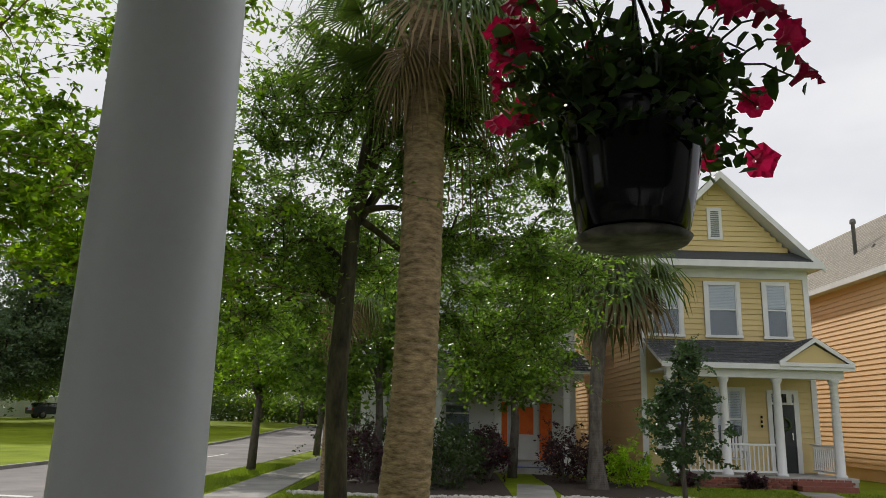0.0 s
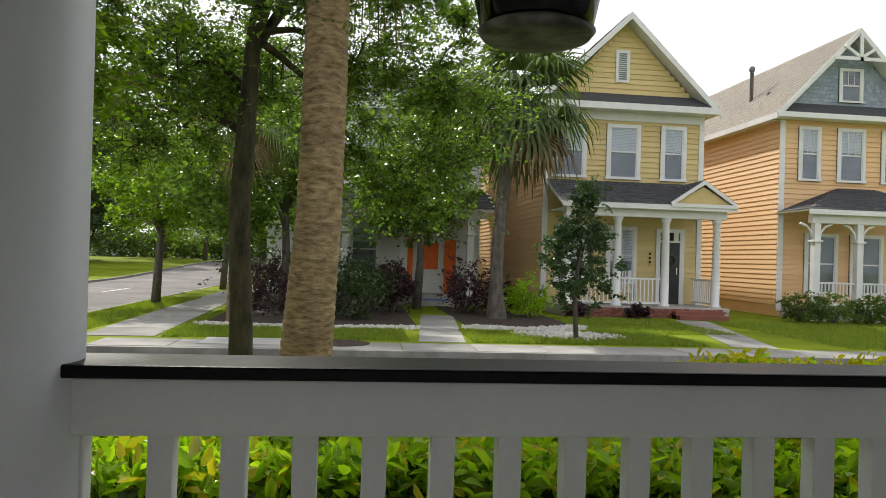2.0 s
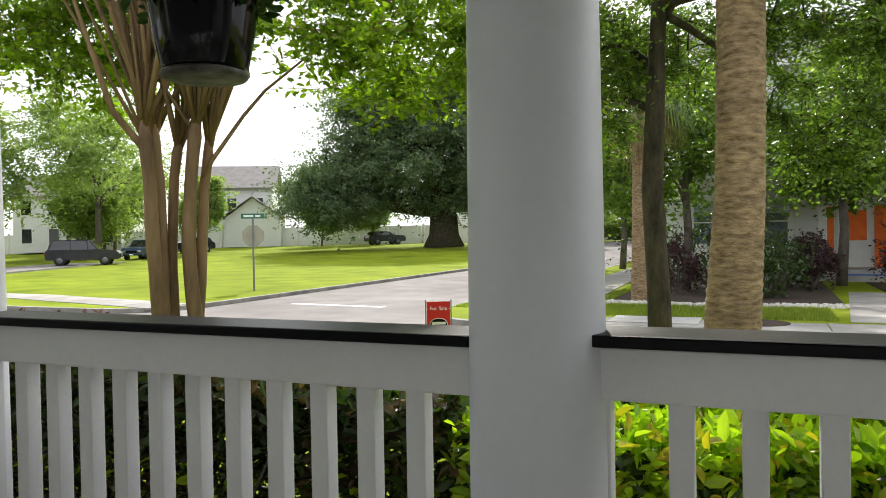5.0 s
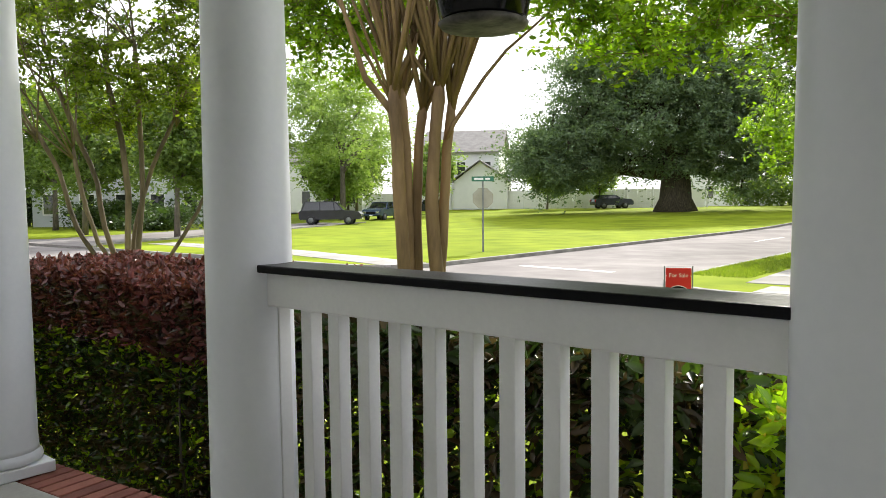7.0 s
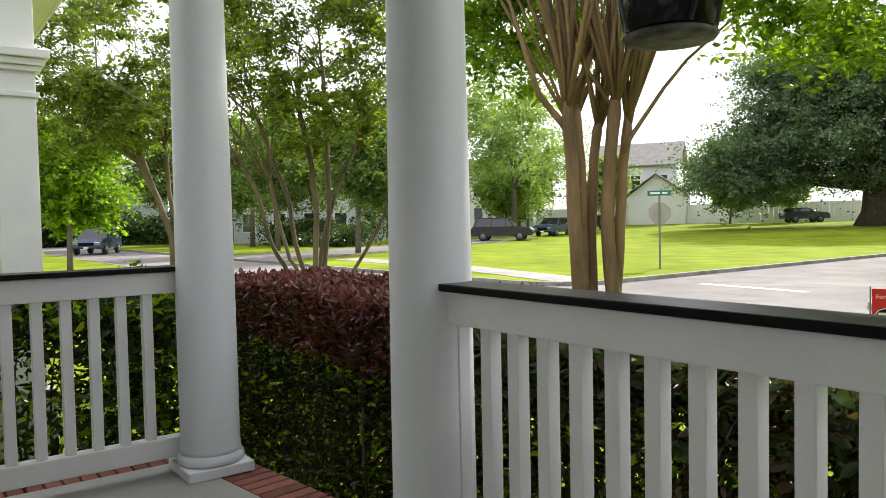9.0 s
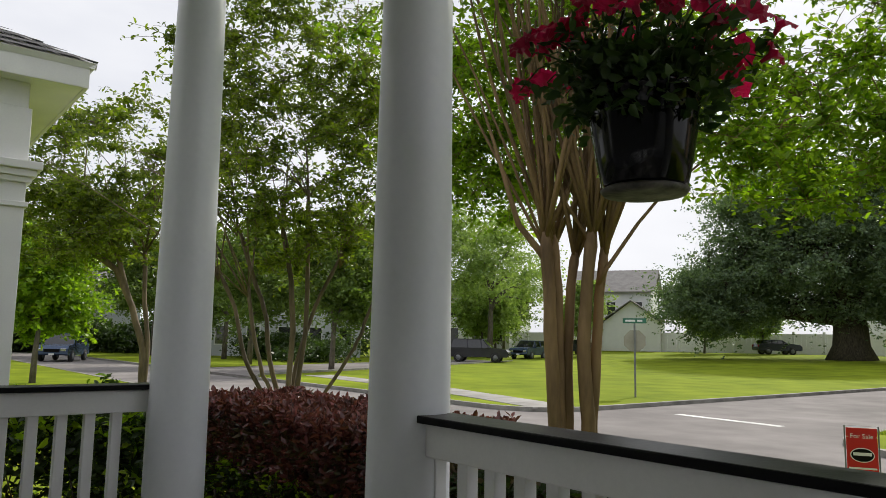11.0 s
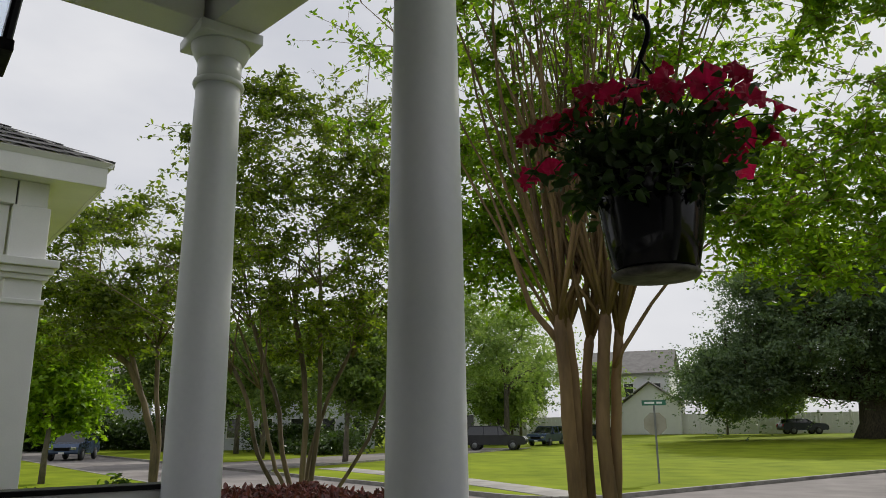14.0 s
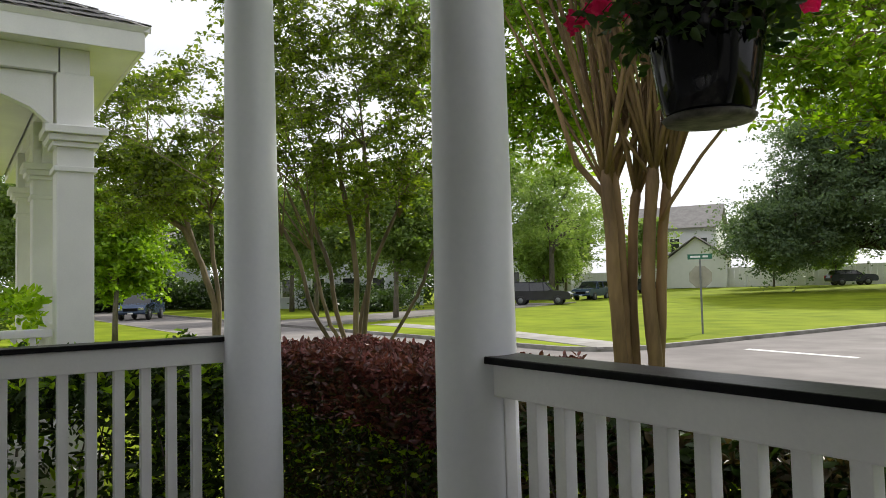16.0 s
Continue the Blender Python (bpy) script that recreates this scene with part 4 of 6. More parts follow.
corner_crape = crape((-4.05, 3.35, LAWN), "crape myrtle with five smooth tan trunks and backlit leaves", [(0.055, (-4.05, 3.37, -0.6), (-4.09, 3.34, 0.46), (-4.11, 3.31, 1.06), (-4.12, 3.3, 1.55), (-4.14, 3.27, 2.06)),
       (0.047, (-4.10, 3.44, -0.6), (-4.12, 3.43, 0.46), (-4.13, 3.43, 1.06), (-4.14, 3.42, 1.6), (-4.16, 3.40, 2.05)),
       (0.042, (-4.10, 3.50, -0.6), (-4.11, 3.52, 0.46), (-4.11, 3.52, 1.06), (-4.09, 3.54, 1.63), (-4.06, 3.57, 1.92)),
       (0.055, (-3.93, 3.52, -0.6), (-3.90, 3.53, 0.48), (-3.93, 3.51, 1.06), (-3.90, 3.54, 1.64), (-3.87, 3.57, 2.1)),
       (0.044, (-3.95, 3.62, -0.6), (-3.94, 3.63, 0.48), (-3.92, 3.65, 0.86), (-3.90, 3.68, 1.52), (-3.86, 3.71, 1.95))], 2.0, 1.7,
      [((-3.9, 3.9, 5.0), (2.8, 2.5, 1.5), 0.5), ((-2.35, 4.9, 3.0), (1.2, 1.0, 1.0), 0.20), ((-1.9, 4.6, 4.4), (1.1, 1.2, 1.0), 0.05), ((-5.5, 4.1, 3.6), (1.1, 1.1, 1.3), 0.30), ((-2.6, 3.75, 2.8), (0.85, 0.6, 0.45), 0.035)], 71, 0.060, 215, 240, 0.07, branches=15)
part("limb", Shape().tube([(-3.89, 3.66, 1.62), (-3.82, 3.69, 1.76), (-3.65, 3.9, 2.15), (-3.53, 4.05, 2.38), (-3.36, 4.27, 2.62), (-3.05, 4.5, 2.95)], [0.022, 0.019, 0.015, 0.013, 0.010, 0.004], 8), BARK_CRAPE, corner_crape, smooth=True)
part("limb", Shape().tube([(-4.12, 3.30, 1.76), (-4.16, 3.25, 1.87), (-4.28, 3.09, 2.12), (-4.34, 3.02, 2.42), (-4.42, 2.92, 2.85), (-4.55, 2.8, 3.4)], [0.034, 0.032, 0.026, 0.022, 0.016, 0.006], 8), BARK_CRAPE, corner_crape, smooth=True)
crape((-8.2, 3.1, LAWN), "slender multi-stemmed crape myrtle behind the hedge", [(0.026, (-8.29, 2.83, -0.6), (-8.35, 2.72, 0.41), (-8.46, 2.51, 0.85), (-8.53, 2.38, 1.47), (-8.63, 2.2, 1.92)),
       (0.03, (-8.34, 2.99, -0.6), (-8.37, 2.94, 0.4), (-8.43, 2.83, 0.79), (-8.46, 2.77, 1.39), (-8.55, 2.59, 1.93), (-8.65, 2.42, 2.52)),
       (0.034, (-8.16, 2.96, -0.6), (-8.17, 2.95, 0.4), (-8.15, 2.99, 1.2), (-8.17, 2.94, 1.82), (-8.23, 2.83, 2.53)),
       (0.03, (-8.27, 3.08, -0.6), (-8.25, 3.11, 0.39), (-8.21, 3.19, 1.2), (-8.21, 3.19, 1.93), (-8.23, 3.16, 3.05)),
       (0.022, (-8.09, 3.21, -0.6), (-8.02, 3.35, 0.39), (-7.86, 3.64, 0.91), (-7.8, 3.75, 1.18), (-7.73, 3.88, 1.61)),
       (0.024, (-8.37, 3.1, -0.6), (-8.37, 3.1, 0.38), (-8.34, 3.15, 0.82), (-8.25, 3.33, 1.52), (-8.11, 3.59, 2.16)),
       (0.024, (-8.12, 2.83, -0.6), (-8.16, 2.77, 0.42), (-8.22, 2.65, 0.66), (-8.29, 2.52, 1.21), (-8.32, 2.45, 1.76))], 1.2, 1.3,
      [((-8.2, 3.1, 3.2), (1.3, 1.9, 1.3), 0.5), ((-8.3, 3.3, 4.7), (1.4, 1.9, 1.1), 0.5)], 72, 0.036, 150, 230, 0.064, branches=6, leaf=LEAF_OLIVE, bark=BARK_DARK, spread=(0.24, 0.24, 0.13))
crape((-14.65, 3.17, LAWN), "wide leaning crape myrtle by the neighbour's lawn", [(0.06, (-14.65, 3.17, -0.6), (-14.66, 3.15, 0.83), (-14.75, 2.91, 1.66), (-14.87, 2.61, 2.36), (-15.09, 2.03, 2.82)),
       (0.05, (-14.65, 3.17, -0.6), (-14.67, 3.13, 0.89), (-14.78, 2.84, 1.88), (-14.89, 2.54, 2.9)),
       (0.045, (-14.65, 3.17, -0.6), (-14.63, 3.22, 0.89), (-14.67, 3.12, 1.77), (-14.69, 3.07, 2.8))], 2.0, 2.2,
      [((-15.3, 2.6, 4.4), (2.6, 2.4, 1.5), 0.7), ((-15, 1.6, 3.2), (2.0, 1.5, 0.8), 0.3)], 73, 0.055, 120, 250, 0.10, branches=7, leaf=LEAF_OLIVE, bark=BARK_DARK, spread=(0.36, 0.36, 0.18))

tree((-5.6, 22.9, LAWN), "young street tree with a thin pale trunk", ([(-5.6, 22.9, -0.6), (-5.55, 22.9, 0.8), (-5.5, 22.9, 2.2)], [0.15, 0.12, 0.08]),
     [((-5.5, 22.9, 3.3), (1.9, 1.9, 1.6), 1.0)], LEAF_CRAPE, BARK_GREY, 81, 80, 200, (0.35, 0.35, 0.25), 0.13, 8, "street trees", "street_tree")
tree((5.35, 14.3, LAWN), "young dark-leaved tree in a white pebble bed", ([(5.35, 14.3, -0.6), (5.3, 14.3, 0.3), (5.35, 14.3, 1.4)], [0.055, 0.045, 0.03]),
     [((5.35, 14.3, 1.15), (0.85, 0.85, 1.0), 0.7), ((5.5, 14.3, 2.1), (0.5, 0.5, 0.8), 0.3)], LEAF_YOUNG, BARK_GREY, 82, 80, 110, (0.13, 0.13, 0.12), 0.09, 8, name="young_tree")
tree((-26.4, 62, 0.15), "massive spreading live oak with a dark crown", ([(-26.4, 62, 0.0), (-26.4, 62, 1.2), (-26.4, 62, 2.6), (-26.6, 62, 4.2)], [2.0, 1.4, 1.3, 1.0]),
     [((-28.5, 61, 8.5), (9.5, 8, 5.5), 0.6), ((-35.5, 57, 5.0), (5.5, 5, 3.0), 0.25), ((-21.0, 64, 7.0), (7, 5, 5.0), 0.3), ((-29, 60, 13.5), (7, 6, 3.2), 0.25), ((-24, 62, 12.0), (6, 5, 3), 0.15)], LEAF_LIVEOAK, BARK_OAK, 83, 300, 560, (1.1, 1.1, 0.7), 0.27, 16, name="live_oak")
FAR = [(-50.5, 44.5, 15, 6.6, LEAF_LIGHT), (-54, 36, 13, 5.5, LEAF_LIGHT), (-47.6, 54.0, 7.5, 2.3, LEAF_LIGHT), (-54.5, 47.0, 7.5, 3.8, LEAF_LIGHT), (-58, 52, 8.5, 4.2, LEAF_FAR), (-62, 57, 9, 4.2, LEAF_FAR), (-42.5, 66.5, 6.0, 2.2, LEAF_LIGHT), (-38.5, 70.5, 6.5, 2.4, LEAF_LIGHT), (-5.3, 33, 8, 3.2, LEAF_FAR), (-5.2, 44, 9, 3.8, LEAF_FAR), (-4.6, 57, 10, 4.5, LEAF_FAR), (-14.5, 76, 11, 5, LEAF_FAR), (-8, 84, 12, 5.5, LEAF_FAR), (-20, 82, 12, 5, LEAF_FAR),
       (-42, 17.5, 9, 4, LEAF_FAR), (-52, 20, 10, 4.5, LEAF_FAR), (-62, 18, 11, 5, LEAF_FAR), (-34, 18.5, 8, 3.2, LEAF_FAR), (-70, 30, 12, 6, LEAF_FAR), (-75, 12, 12, 6, LEAF_FAR), (-60, 36, 11, 5, LEAF_FAR), (-58, 3, 10, 4.5, LEAF_FAR), (-38, 2.5, 8, 3.2, LEAF_FAR), (-28, 3.6, 5.5, 2.0, LEAF_CRAPE), (-48, -4, 10, 4, LEAF_FAR), (-80, 0, 13, 6, LEAF_FAR),
       (-1.5, 20.5, 7.5, 2.8, LEAF_OAK), (-84, 45, 13, 6, LEAF_FAR), (2.6, 23.0, 8.2, 2.4, LEAF_OAK), (-5, 13.0 + 60, 11, 5, LEAF_FAR), (2.0, 46, 11, 5, LEAF_FAR)]
for k, (x, y, h, r, m) in enumerate(FAR):
    z = LAWN + rise(x, y)
    g = 0.02 * h
    tree((x, y, z), "leafy street tree with pale green foliage" if m is LEAF_LIGHT else "leafy green street tree beyond the road", ([(x, y, z - 0.05), (x + 0.1, y, z + 0.2 * h), (x, y + 0.1, z + 0.42 * h)], [g, g * 0.8, g * 0.55]),
         [((x, y, z + 0.6 * h), (0.8 * r, 0.8 * r, 0.3 * h), 0.5), ((x + 0.45 * r * math.cos(k * 2.3), y + 0.45 * r * math.sin(k * 2.3), z + 0.48 * h), (0.7 * r, 0.7 * r, 0.2 * h), 0.25), ((x - 0.4 * r * math.cos(k * 1.7), y - 0.4 * r * math.sin(k * 1.7), z + 0.8 * h), (0.6 * r, 0.6 * r, 0.22 * h), 0.25)], m, BARK_GREY, 100 + k, 72, 320, (0.2 * r, 0.2 * r, 0.14 * r), 0.036 * math.hypot(x, y) ** 0.5, 8, "street trees", "street_tree", shell=0.4)

# ---- houses ----
def siding(parent, x0, x1, y, z0, z1, mat, step=0.175, axis="x", other=0.0, slope=None):
    """Lapped boards, one object each on a shared mesh. slope(z) gives the ends of each course on a gable."""
    if axis == "x":
        me = Shape().solid([(-0.5, -0.006, 0), (0.5, -0.006, 0), (0.5, 0.03, 0), (-0.5, 0.03, 0)], [(-0.5, 0.022, 0.95), (0.5, 0.022, 0.95), (0.5, 0.03, 0.95), (-0.5, 0.03, 0.95)]).mesh("board", mat)
    else:
        me = Shape().solid([(-0.04, -0.5, 0), (0, -0.5, 0), (0, 0.5, 0), (-0.04, 0.5, 0)], [(-0.012, -0.5, 0.95), (0, -0.5, 0.95), (0, 0.5, 0.95), (-0.012, 0.5, 0.95)]).mesh("board", mat)
    z = z0
    while z < z1 - 0.03:
        a, b = slope(z + step / 2) if slope else (x0, x1)
        h = min(step, z1 - z)
        if b - a > 0.1:
            ob = new("board", me)
            if axis == "x":
                ob.matrix_basis = Matrix.Translation(((a + b) / 2, y - 0.03, z)) @ Matrix.Diagonal((b - a, 1, h / 0.95, 1))
            else:
                ob.matrix_basis = Matrix.Translation((y + 0.0, (a + b) / 2, z)) @ Matrix.Diagonal((1, b - a, h / 0.95, 1))
            attach(ob, parent)
        z += step


def window(parent, x0, x1, z0, z1, y, shade=0.5, trim=0.13, grid=False):
    """A double-hung window with trim, two sashes, glass, a blind and a thin panel painted dark as the unlit room; faces
    -y.
    """
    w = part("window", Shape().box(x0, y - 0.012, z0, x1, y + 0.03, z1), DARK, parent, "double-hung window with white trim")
    t = trim
    sh = Shape()
    sh.box(x0, y - 0.06, z0, x0 + t, y - 0.013, z1, 0.006).box(x1 - t, y - 0.06, z0, x1, y - 0.013, z1, 0.006)
    sh.box(x0 + t, y - 0.06, z1 - t, x1 - t, y - 0.013, z1, 0.006).box(x0 - 0.03, y - 0.08, z0, x1 + 0.03, y - 0.061, z0 + t * 0.7, 0.006)
    part("window_frame", sh, WHITE, w)
    zm = (z0 + z1) / 2
    a, b = x0 + t, x1 - t
    s = Shape().box(a, y - 0.045, zm - 0.025, b, y - 0.02, zm + 0.025)
    for q in (a, b - 0.035):
        s.box(q, y - 0.044, z0 + t * 0.7, q + 0.035, y - 0.02, z1 - t)
    if grid:
        for u in (0.34, 0.67):
            s.box(a + (b - a) * u - 0.01, y - 0.043, zm, a + (b - a) * u + 0.01, y - 0.02, z1 - t)
    part("sash", s, WHITE, w)
    bl = Shape()
    z = z1 - t
    while z > z1 - t - (z1 - z0 - 2 * t) * shade:
        bl.face((a, y - 0.020, z), (b, y - 0.020, z), (b, y - 0.014, z - 0.045), (a, y - 0.014, z - 0.045))
        z -= 0.05
    part("blind", bl, BLIND, w)
    part("screen", Shape().face((a, y - 0.0135, z0 + t * 0.7), (b, y - 0.0135, z0 + t * 0.7), (b, y - 0.0135, z), (a, y - 0.0135, z)), CURTAIN, w)
    pane = part("pane", Shape().box(a, y - 0.030, z0 + t * 0.7, b, y - 0.026, z1 - t), PANE, w)
    pane.visible_shadow = False
    return w


def shingles(a, b, c, d, rows, cols):
    """Overlapping courses between eave a-b and ridge d-c."""
    a, b, c, d = (Vector(p) for p in (a, b, c, d))
    up = (b - a).cross(d - a).normalized()
    if up.z < 0:
        up.negate()
    sh = Shape()
    rng = random.Random(rows * 31 + cols)
    for r in range(rows):
        u0, u1 = r / rows, min(1, (r + 1.12) / rows)
        p0, p1 = a.lerp(d, u0), b.lerp(c, u0)
        q0, q1 = a.lerp(d, u1), b.lerp(c, u1)
        off = 0.5 / cols if r % 2 else 0
        for k in range(cols):
            s, e = max(0, k / cols - off), min(1, (k + 1) / cols - off - 0.0008)
            lift = up * (0.016 + rng.uniform(0, 0.006))
            sh.face(p0.lerp(p1, s) + lift, p0.lerp(p1, e) + lift, q0.lerp(q1, e) + up * 0.003, q0.lerp(q1, s) + up * 0.003)
    return sh


def roof_slab(parent, a, b, c, d, t, mat, rows, cols, name="roof"):
    a, b, c, d = (Vector(p) for p in (a, b, c, d))
    up = (b - a).cross(d - a).normalized()
    if up.z < 0:
        up.negate()
    ob = part(name, Shape().solid([p - up * t for p in (a, b, c, d)], [a, b, c, d]), WHITE, parent)
    s = part("shingles", shingles(a, b, c, d, rows, cols), mat, ob)
    s.matrix_parent_inverse = Matrix()
    tagged(s, kind="stuff")
    return ob


def post(parent, x, y, z0, z1, r=0.11, square=False):
    if square:
        ob = part("post", Shape().box(x - r, y - r, z0, x + r, y + r, z1, 0.008), WHITE, parent)
        part("post_cap", Shape().box(x - r * 1.5, y - r * 1.5, z1 - 0.62, x + r * 1.5, y + r * 1.5, z1 - 0.55, 0.01), WHITE, parent)
        return ob
    ob = part("post", Shape().lathe([(r * 1.3, z0), (r * 1.3, z0 + 0.06), (r, z0 + 0.09), (r * 0.98, z0 + (z1 - z0) * 0.4), (r * 0.84, z1 - 0.16), (r * 1.1, z1 - 0.1), (r * 1.25, z1 - 0.05), (r * 1.25, z1)], x, y, 24), WHITE, parent, smooth=True)
    return ob


def small_rail(parent, x0, x1, y, z0, z1, axis="x", step=0.12):
    if axis == "x":
        hi, lo = Shape().box(x0, y - 0.035, z1 - 0.06, x1, y + 0.035, z1, 0.006), Shape().box(x0, y - 0.03, z0, x1, y + 0.03, z0 + 0.06, 0.006)
    else:
        hi, lo = Shape().box(y - 0.035, x0, z1 - 0.06, y + 0.035, x1, z1, 0.006), Shape().box(y - 0.03, x0, z0, y + 0.03, x1, z0 + 0.06, 0.006)
    part("bottom_rail", lo, WHITE, parent)
    ob = part("handrail", hi, WHITE, parent)
    me = Shape().box(-0.018, -0.018, 0, 0.018, 0.018, z1 - z0 - 0.12).mesh("baluster", WHITE)
    n = int((x1 - x0) / step)
    for k in range(1, n):
        b = new("baluster", me)
        u = x0 + (x1 - x0) * k / n
        b.location = (u, y, z0 + 0.06) if axis == "x" else (y, u, z0 + 0.06)
        attach(b, parent)
    return ob


def enlarge(ob, k, dx, dz):
    """Grows a finished house by k about the plan's origin, its front staying at y = 23.5."""
    ob.scale = (k, k, k)
    ob.location = (ob.location.x * k + dx, 23.5 + (ob.location.y - 23.5) * k, ob.location.z * k + dz)


def yellow_house():
    X0, X1, Y, YB = 6.89, 12.37, 23.5, 36.0
    G, EAVE, APEX = -0.6, 6.2, 9.35
    mid = 9.575
    h = thing("yellow_house", (mid, 30, G), "two-storey yellow clapboard house with a gable and white trim", "house", "houses across the street")
    part("wall", Shape().box(X0, Y, G, X1, YB, EAVE), SIDING_Y, h)
    siding(h, X0, X1, Y, -0.25, EAVE, SIDING_Y)
    # Side boards take the orange siding: warm sunlight put into their colour.
    siding(h, Y, YB, X0, -0.25, EAVE, SIDING_O, axis="y")
    part("gable", Shape().solid([(X0, Y, EAVE), (X1, Y, EAVE), (mid, Y, APEX - 0.2)], [(X0, Y + 0.2, EAVE), (X1, Y + 0.2, EAVE), (mid, Y + 0.2, APEX - 0.2)]), SIDING_Y, h)
    e = lambda z: (mid - (APEX - 0.35 - z) * (mid - X0 + 0.1) / (APEX - 0.35 - EAVE), mid + (APEX - 0.35 - z) * (X1 - mid + 0.1) / (APEX - 0.35 - EAVE))
    siding(h, X0, X1, Y - 0.01, 6.72, APEX - 0.5, SIDING_Y, slope=e)
    ex0, ex1, yf = 6.38, 12.77, Y - 0.5
    roof_slab(h, (ex0, yf, EAVE), (ex0, YB + 0.4, EAVE), (mid, YB + 0.4, APEX), (mid, yf, APEX), 0.16, SHINGLE_T, 24, 60)
    roof_slab(h, (ex1, YB + 0.4, EAVE), (ex1, yf, EAVE), (mid, yf, APEX), (mid, YB + 0.4, APEX), 0.16, SHINGLE_T, 24, 60)
    for sx, x in ((-1, ex0), (1, ex1)):
        part("bargeboard", Shape().solid([(x, yf - 0.04, EAVE - 0.22), (mid, yf - 0.04, APEX - 0.24), (mid, yf - 0.04, APEX), (x, yf - 0.04, EAVE + 0.02)], [(x, yf, EAVE - 0.22), (mid, yf, APEX - 0.24), (mid, yf, APEX), (x, yf, EAVE + 0.02)]), WHITE, h)
    part("skirt_roof", Shape().solid([(ex0 + 0.1, yf - 0.02, 6.32), (ex1 - 0.1, yf - 0.02, 6.32), (X1, Y, 6.32), (X0, Y, 6.32)], [(ex0 + 0.1, yf - 0.02, 6.36), (ex1 - 0.1, yf - 0.02, 6.36), (X1, Y - 0.03, 6.72), (X0, Y - 0.03, 6.72)]), SHINGLE_D, h, "dark shingled pent roof under the gable")
    part("fascia", Shape().box(ex0 + 0.05, yf - 0.06, 6.1, ex1 - 0.05, yf - 0.021, 6.32, 0.006), WHITE, h)
    part("soffit", Shape().box(ex0 + 0.05, yf - 0.02, 6.1, ex1 - 0.05, Y - 0.03, 6.14), WHITE, h)
    part("frieze", Shape().box(X0 - 0.02, Y - 0.065, 5.82, X1 + 0.02, Y - 0.031, 6.1, 0.005), WHITE, h)
    for x in (X0, X1 - 0.12):
        part("corner_board", Shape().box(x - 0.03, Y - 0.062, -0.3, x + 0.15, Y - 0.028, 5.82, 0.006), WHITE, h)
    v = part("gable_vent", Shape().box(9.22, Y - 0.08, 7.1, 9.71, Y - 0.04, 8.2, 0.008), WHITE, h, "louvred gable vent")
    lou = Shape()
    for k in range(13):
        lou.box(9.33, Y - 0.1, 7.2 + 0.07 * k, 9.60, Y - 0.081, 7.235 + 0.07 * k)
    part("louvre", lou, CURTAIN, v)
    window(h, 8.98, 10.16, 3.85, 5.70, Y - 0.035, 0.5)
    window(h, 10.86, 11.77, 3.85, 5.72, Y - 0.035, 0.45)
    window(h, 7.15, 8.3, 3.85, 5.70, Y - 0.035, 0.5)
    window(h, 9.05, 10.12, 0.35, 2.3, Y - 0.035, 0.6)
    window(h, 7.3, 8.4, 0.35, 2.3, Y - 0.035, 0.6)
    d = part("front_door", Shape().box(10.95, Y - 0.06, -0.27, 11.63, Y - 0.035, 1.80, 0.006), DOORP, h, "dark panelled front door with a wreath")
    for x0 in (11.0, 11.31):
        for z0, z1 in ((-0.1, 0.55), (0.7, 1.65)):
            part("panel", Shape().box(x0, Y - 0.07, z0, x0 + 0.25, Y - 0.061, z1, 0.004), DOORP, d)
    wr = [(11.29 + 0.17 * math.cos(t * math.pi / 12), Y - 0.10, 1.2 + 0.17 * math.sin(t * math.pi / 12)) for t in range(25)]
    part("wreath", Shape().tube(wr, 0.045, 8), LEAF_DARK, d)
    part("door_handle", Shape().box(11.5, Y - 0.11, 0.72, 11.54, Y - 0.062, 0.95, 0.006), CHROME, d)
    fr = Shape().box(10.80, Y - 0.075, -0.27, 10.945, Y - 0.031, 2.25).box(11.635, Y - 0.075, -0.27, 11.79, Y - 0.031, 2.25).box(10.945, Y - 0.075, 2.13, 11.635, Y - 0.031, 2.25).box(10.945, Y - 0.075, 1.8, 11.635, Y - 0.031, 1.86)
    part("door_frame", fr, WHITE, h)
    tr = part("transom", Shape().box(10.945, Y - 0.05, 1.86, 11.635, Y - 0.04, 2.13), CARGLASS, h)
    for u in (0.32, 0.66):
        part("muntin", Shape().box(10.945 + 0.97 * u - 0.012, Y - 0.07, 1.86, 10.945 + 0.69 * u + 0.012, Y - 0.051, 2.13), WHITE, tr)
    # porch
    PY = 21.5
    P0, P1, PF = 7.05, 12.44, -0.27
    part("porch_slab", Shape().box(P0, PY, PF - 0.1, P1, Y - 0.04, PF), CONCRETE, h)
    fo = part("porch_foundation", Shape().box(P0 + 0.01, PY + 0.03, -0.69, P1 - 0.01, Y - 0.04, PF - 0.1), MORTAR, h)
    bm_ = Shape().box(-0.1, -0.03, -0.03, 0.1, 0.02, 0.03, 0.006).mesh("brick", BRICK)
    for r in range(5):
        for k in range(24):
            ob = new("brick", bm_)
            ob.location = (P0 + 0.12 + 0.215 * k + (0.1 if r % 2 else 0), PY + 0.02, -0.34 - 0.07 * r)
            attach(ob, h)
    for k, (z, y) in enumerate(((-0.36, PY - 0.3), (-0.47, PY - 0.6))):
        part("step", Shape().box(10.55, y, -0.69, 12.1, PY + 0.0, z, 0.008), BRICK, h)
    for x in (7.25, 8.834, 10.396, 12.07):
        post(h, x, PY + 0.25, PF, 2.5, 0.13)
    part("porch_beam", Shape().box(P0 + 0.1, PY + 0.12, 2.5, P1 - 0.1, PY + 0.38, 2.78, 0.008), WHITE, h)
